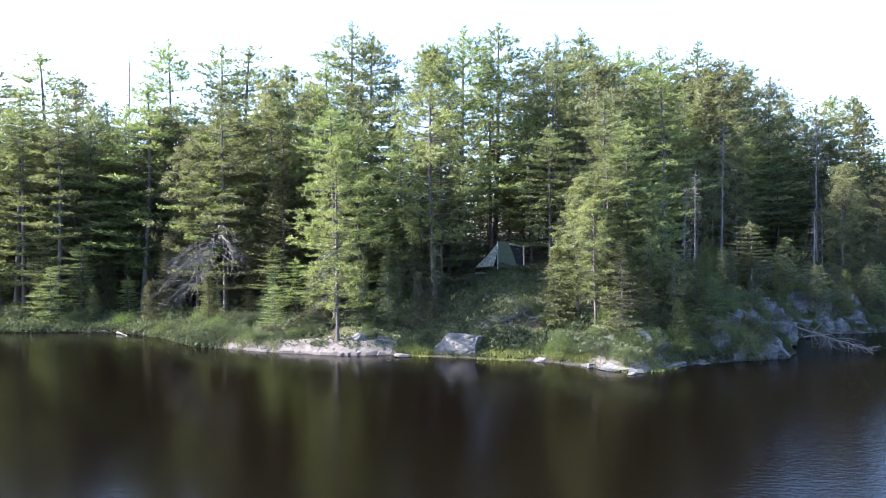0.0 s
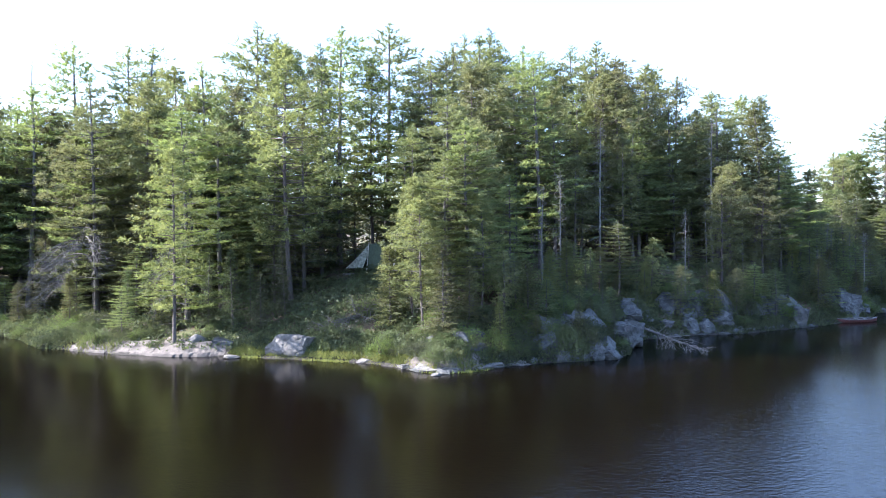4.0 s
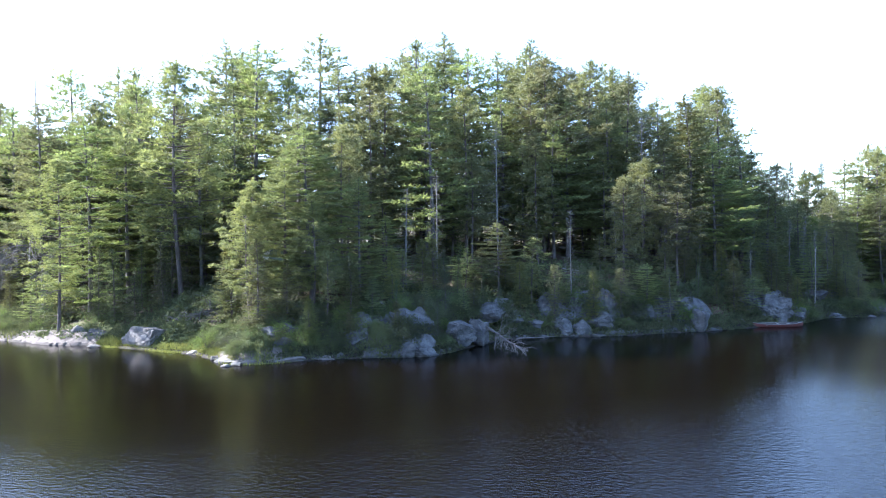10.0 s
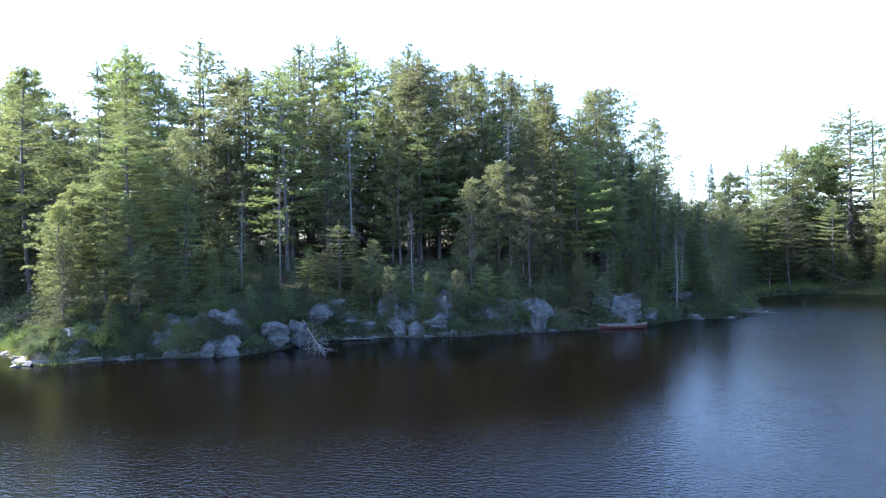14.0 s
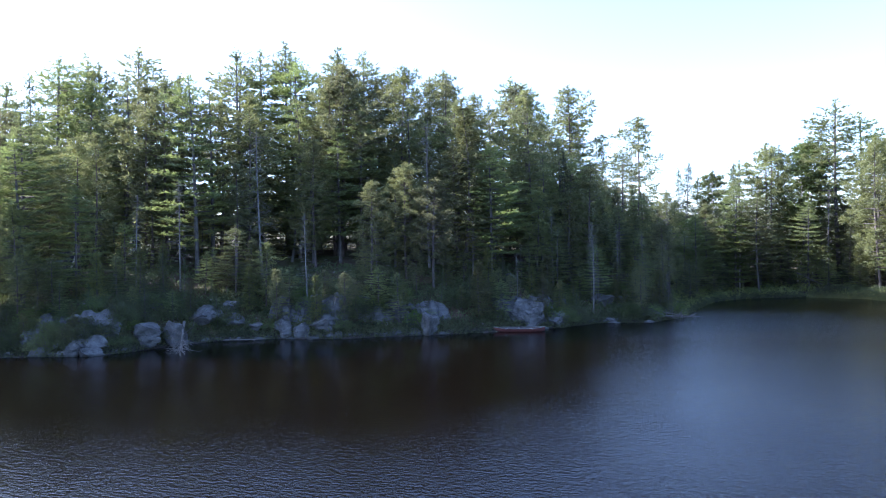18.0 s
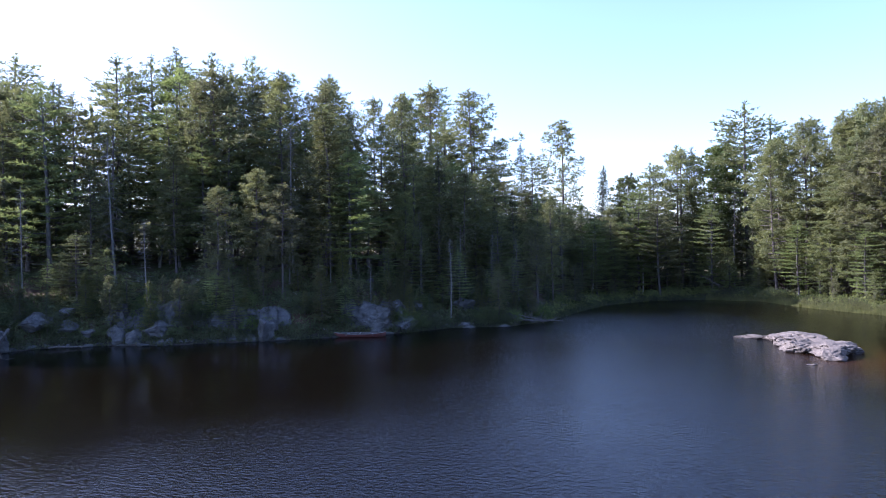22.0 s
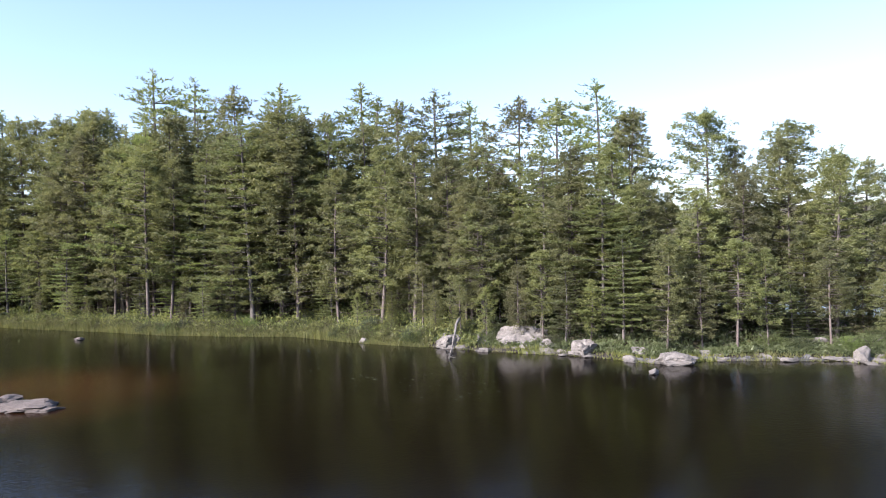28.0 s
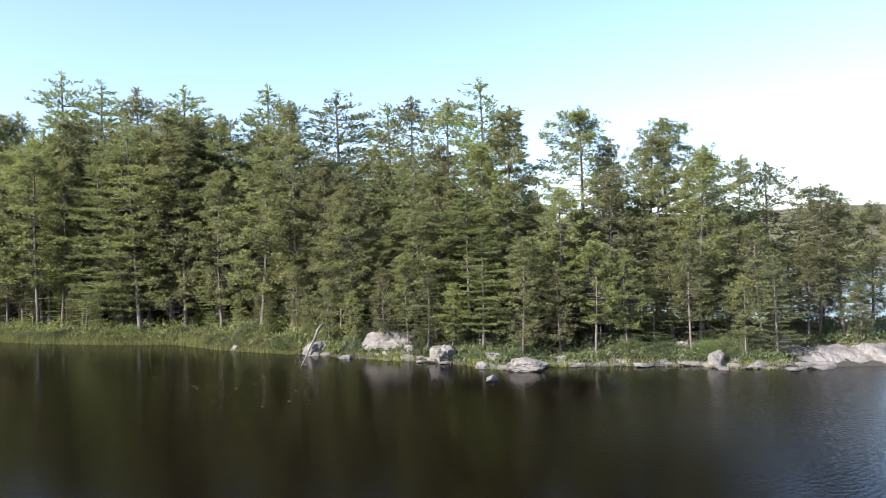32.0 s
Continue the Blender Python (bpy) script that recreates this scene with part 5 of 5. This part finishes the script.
def tent(x, y, z, turn):
    """A cabin tent: sloping green front, beige ends, dark screened window and a spotted fly."""
    t = new("tent")
    t.matrix_world = pose(x, y, z, 0, 0, turn)
    # metres: x along the front, y to the back
    a, b, c, d = (-0.25, -1.3, 0), (1.5, -1.3, 0), (0.82, -0.35, 2.2), (-0.18, -0.35, 2.22)
    g, h = (-0.18, 0.5, 2.1), (2.15, 0.45, 1.9)
    part("front_panel", panel([a, b, (1.24, -0.86, 1.1), c, d, (-0.24, -0.88, 1.12)]), CANVAS_GREEN, t, "dark green canvas front panel")
    part("back_panel", panel([(2.1, 1.4, 0), (-1.3, 1.4, 0), g, h]), CANVAS_GREEN, t)
    part("roof", panel([d, c, (2.18, -0.1, 1.97), h, g]), CANVAS_BEIGE, t, "beige canvas roof")
    w = part("window", panel([(1.52, -1.28, 0.1), (2.1, -0.95, 0.1), (2.12, -0.14, 1.86), (0.88, -0.36, 2.1)]), SCREEN, t, "dark mesh window")
    part("window_frame", rod([(2.12, -0.98, 0.05), (2.16, -0.14, 1.95)], [0.08, 0.08], 5), CANVAS_BEIGE, w)
    part("window_frame", rod([(0.82, -0.4, 2.14), (2.16, -0.14, 1.93)], [0.1, 0.1], 5), CANVAS_BEIGE, w)
    part("fly", panel([d, (-0.85, -0.62, 1.42), (-1.5, -0.85, 0.72), (-2.2, -1.1, 0.06), (-0.6, -1.35, 0.1), (-0.3, -0.9, 1.1)]), FLY, t, "spotted pale fly pegged out beside the tent")
    part("end_panel", panel([(-1.3, 1.4, 0), (-2.0, -0.8, 0), d, g]), CANVAS_BEIGE, t, "beige canvas end wall")
    part("ridge_pole", rod([(-0.3, -0.36, 2.24), (0.85, -0.36, 2.22), (2.2, -0.1, 2.0)], [0.025, 0.025, 0.025]), POLE, t)
    part("pole", rod([(-0.2, -1.6, -0.1), (-0.18, -0.5, 2.4)], [0.04, 0.035]), CANVAS_BEIGE, t, "pale leaning pole")
    part("ground_sheet", panel([(-2.0, -1.4, 0.03), (2.1, -1.4, 0.03), (2.1, 1.4, 0.03), (-1.4, 1.4, 0.03)]), SCREEN, t)
    return tagged(t, "green and beige canvas tent under the pines", "tent")


tent(3.25, 61.4, float(ground_at(3.3, 61.4)[0]) + 0.05, 0)


def canoe(x, y, z, turn):
    """A 4.6 m open canoe: shell, rails, decks, seats and thwart."""
    boat = new("canoe")
    boat.matrix_world = pose(x, y, z, 4, 0, turn)
    ring, rows = 9, 17
    for name, off, mat in (("hull", 0.0, HULL_RED), ("lining", 0.02, LINING)):
        v = []
        for i in range(rows):
            s = -1 + 2 * i / (rows - 1)
            beam = (0.44 - off) * (1 - abs(s) ** 2.4) + 0.012
            sheer, keel = 0.36 + 0.12 * abs(s) ** 3, off + 0.1 * abs(s) ** 4
            for j in range(ring):
                a = math.pi * j / (ring - 1)
                v.append((2.3 * s * (1 - 0.02 * math.sin(a)), -math.cos(a) * beam, keel + (sheer - keel) * (1 - math.sin(a) ** 0.7)))
        q = [(i * ring + j, i * ring + j + 1, (i + 1) * ring + j + 1, (i + 1) * ring + j) for i in range(rows - 1) for j in range(ring - 1)]
        new(name, sheet(name, v, q, mat, True)).parent = boat
    for side in (-1, 1):
        pts = [(2.3 * s, side * (0.45 * (1 - abs(s) ** 2.4) + 0.012), 0.37 + 0.12 * abs(s) ** 3) for s in np.linspace(-1, 1, 15)]
        part("rail", rod(pts, [0.028] * 15, 5), ALLOY, boat, "dull metal gunwale rail")
    for s in (-1, 1):
        part("deck", panel([(2.28 * s, 0, 0.485), (1.85 * s, 0.17, 0.435), (1.85 * s, -0.17, 0.435)][::s]), ALLOY, boat)
        part("seat", panel([(1.1 * s - 0.13, -0.37, 0.3), (1.1 * s + 0.13, -0.35, 0.3), (1.1 * s + 0.13, 0.35, 0.3), (1.1 * s - 0.13, 0.37, 0.3)], 0.03), POLE, boat)
    part("thwart", rod([(0, -0.43, 0.36), (0, 0.43, 0.36)], [0.03, 0.03]), POLE, boat)
    return tagged(boat, "red canoe with metal rails drawn up beside boulders", "canoe")


canoe(48.9, 67.3, -0.06, 16)


def deadfall(name, label, root, tip, thick, twigs, reach, seed, sag=0.2, hang=0.0, first=0.3):
    """A fallen dead trunk with bare branches."""
    r = np.random.default_rng(seed)
    thing = new(name)
    root, tip = np.array(root, float), np.array(tip, float)
    thing.matrix_world = Matrix.Translation(root)
    w = tip - root
    line = [w * u + np.array([0, 0, -sag * math.sin(u * math.pi)]) + r.normal(0, thick * 0.25, 3) for u in np.linspace(0, 1, 7)]
    part("trunk", rod(line, [thick * (1 - 0.8 * u) for u in np.linspace(0, 1, 7)], 7), WOOD_DEAD, thing, smooth=True)
    ahead = w / np.linalg.norm(w)
    for _ in range(twigs):
        u = r.uniform(first, 1.0)
        p = w * u + np.array([0, 0, -sag * math.sin(u * math.pi)])
        d = r.normal(0, 1, 3) + ahead * 0.8 + np.array([0, 0, hang])
        d /= np.linalg.norm(d)
        ln = reach * r.uniform(0.4, 1.0) * (1.2 - 0.6 * u)
        mid, end = p + d * ln * 0.5 + r.normal(0, 0.08 * ln, 3), p + d * ln + r.normal(0, 0.12 * ln, 3)
        v = [stick([p, mid, end], [thick * 0.2 + 0.008, thick * 0.13 + 0.006, 0.005], 3)]
        for _k in range(4):
            s = r.uniform(0.35, 1)
            q = p + (end - p) * s
            v.append(stick([q, q + d * ln * 0.25 + r.normal(0, 0.2 * ln, 3)], [0.012, 0.004], 3))
        new("branch", sheet("branch", *joined(v), WOOD_DEAD)).parent = thing
    return tagged(thing, label, "dead tree")


deadfall("fallen_tree", "grey dead tree fallen from the bank into the water", (24.4, 53.6, 1.7), (28.6, 48.0, 0.35), 0.12, 46, 2.2, 1, 0.1, -0.1, 0.4)
deadfall("leaning_snag", "bleached dead trunk leaning out from the bank into the lake", (118.6, 58.4, 2.35), (115.9, 55.8, -0.1), 0.12, 12, 0.8, 2, -0.05, 0.1, 0.8)
deadfall("driftwood", "tangle of grey driftwood at the end of the point", (59.0, 77.8, 0.6), (64.0, 81.2, 0.25), 0.12, 22, 1.7, 3, 0.0, 0.25, 0.2)
deadfall("driftwood", "grey driftwood branch lying on the point", (60.5, 79.6, 0.9), (63.2, 80.2, 0.3), 0.09, 14, 1.4, 4, 0.0, 0.3, 0.2)
deadfall("log", "bleached log floating beside the shore", (-29.8, 56.2, 0.15), (-28.0, 54.8, -0.02), 0.1, 2, 0.4, 5, 0.0)
deadfall("log", "thin drift log along the rock ledge", (27.2, 54.8, 0.2), (30.2, 56.8, 0.12), 0.07, 2, 0.4, 6, 0.0)
deadfall("log", "fallen log across the forest slope", (36.5, 62.8, 2.3), (39.8, 63.4, 2.5), 0.08, 3, 0.5, 7, 0.0)
deadfall("uprooted_stump", "uprooted stump with a tangle of grey roots on the bank", (6.4, 50.2, 3.2), (2.2, 47.8, 1.7), 0.22, 74, 2.4, 8, -0.2, -0.2, 0.1)
deadfall("log", "pale log laid as a bench before the tent", (1.0, 59.3, float(ground_at(3, 59.3)[0]) + 0.12), (4.6, 59.2, float(ground_at(3, 59.3)[0]) + 0.14), 0.1, 1, 0.3, 21, 0.0)


def dead_boughs(x, y, low, high, count, reach, toward, seed):
    """Grey bare boughs that droop from the lower trunk of a living pine."""
    r = np.random.default_rng(seed)
    thing = new("dead_boughs")
    thing.matrix_world = Matrix.Translation((x, y, float(ground_at(x, y)[0])))
    for i in range(count):
        a, z, ln = toward + r.normal(0, 0.75), r.uniform(low, high), reach * r.uniform(0.6, 1.1)
        out = np.array([math.cos(a), math.sin(a), 0])
        line = [np.array([0, 0, z]) + out * ln * u + np.array([0, 0, ln * (0.12 * u - 0.75 * u * u)]) for u in np.linspace(0, 1, 6)]
        v = [stick(line, [0.05, 0.042, 0.034, 0.025, 0.016, 0.007], 4)]
        for _ in range(26):
            u = r.uniform(0.25, 1.0)
            p = np.array([0, 0, z]) + out * ln * u + np.array([0, 0, ln * (0.12 * u - 0.75 * u * u)])
            d = out * 0.8 + r.normal(0, 0.55, 3) + (0, 0, -0.55)
            q = p + d * r.uniform(0.4, 1.1)
            v.append(stick([p, (p + q) / 2 + (0, 0, 0.06), q], [0.014, 0.011, 0.005], 3))
        new("bough", sheet("bough", *joined(v), WOOD_DEAD)).parent = thing
    return tagged(thing, "fan of bare grey boughs hanging from a tall pine", "dead branches")


dead_boughs(-21.7, 57.6, 3.6, 7.2, 20, 4.4, 3.9, 31)
dead_boughs(-21.5, 57.9, 4.5, 8.0, 8, 3.2, 5.4, 32)
dead_boughs(-8.8, 47.7, 3.5, 7.0, 5, 1.6, 3.4, 33)
deadfall("log", "white fallen trunk among the bushes at the head of the bay", (79.5, 118.5, 3.2), (82.5, 116.5, 1.6), 0.12, 2, 0.5, 10, 0.0)

# Pads of water lilies and floating leaves.
pad_rng = np.random.default_rng(12)
pads, pad_n = [], 0
for cx, cy, rx, ry, count in ((-24, 48, 9, 5, 30), (109, 52, 4, 7, 26), (111, 47, 3, 4, 14), (93, 92, 5, 5, 10), (2, 44.2, 5, 1.0, 14)):
    for _ in range(count):
        x, y, k, a0 = cx + pad_rng.normal(0, rx * 0.5), cy + pad_rng.normal(0, ry * 0.5), pad_rng.uniform(0.05, 0.1), pad_rng.uniform(0, 6.28)
        if float(inland(x, y)[0]) > -0.4:
            continue
        v = [(x, y, 0.012)] + [(x + k * math.cos(a0 + j * 0.75), y + k * math.sin(a0 + j * 0.75), 0.012 + 0.01 * math.sin(j)) for j in range(8)]
        pads.append((np.array(v), np.array([(0, j, j + 1) for j in range(1, 8)])))
tagged(new("lily_pads", sheet("lily_pads", *joined(pads), LEAF_SHRUB)), "small yellow-green lily pads floating on the lake", "plants", kind="stuff")
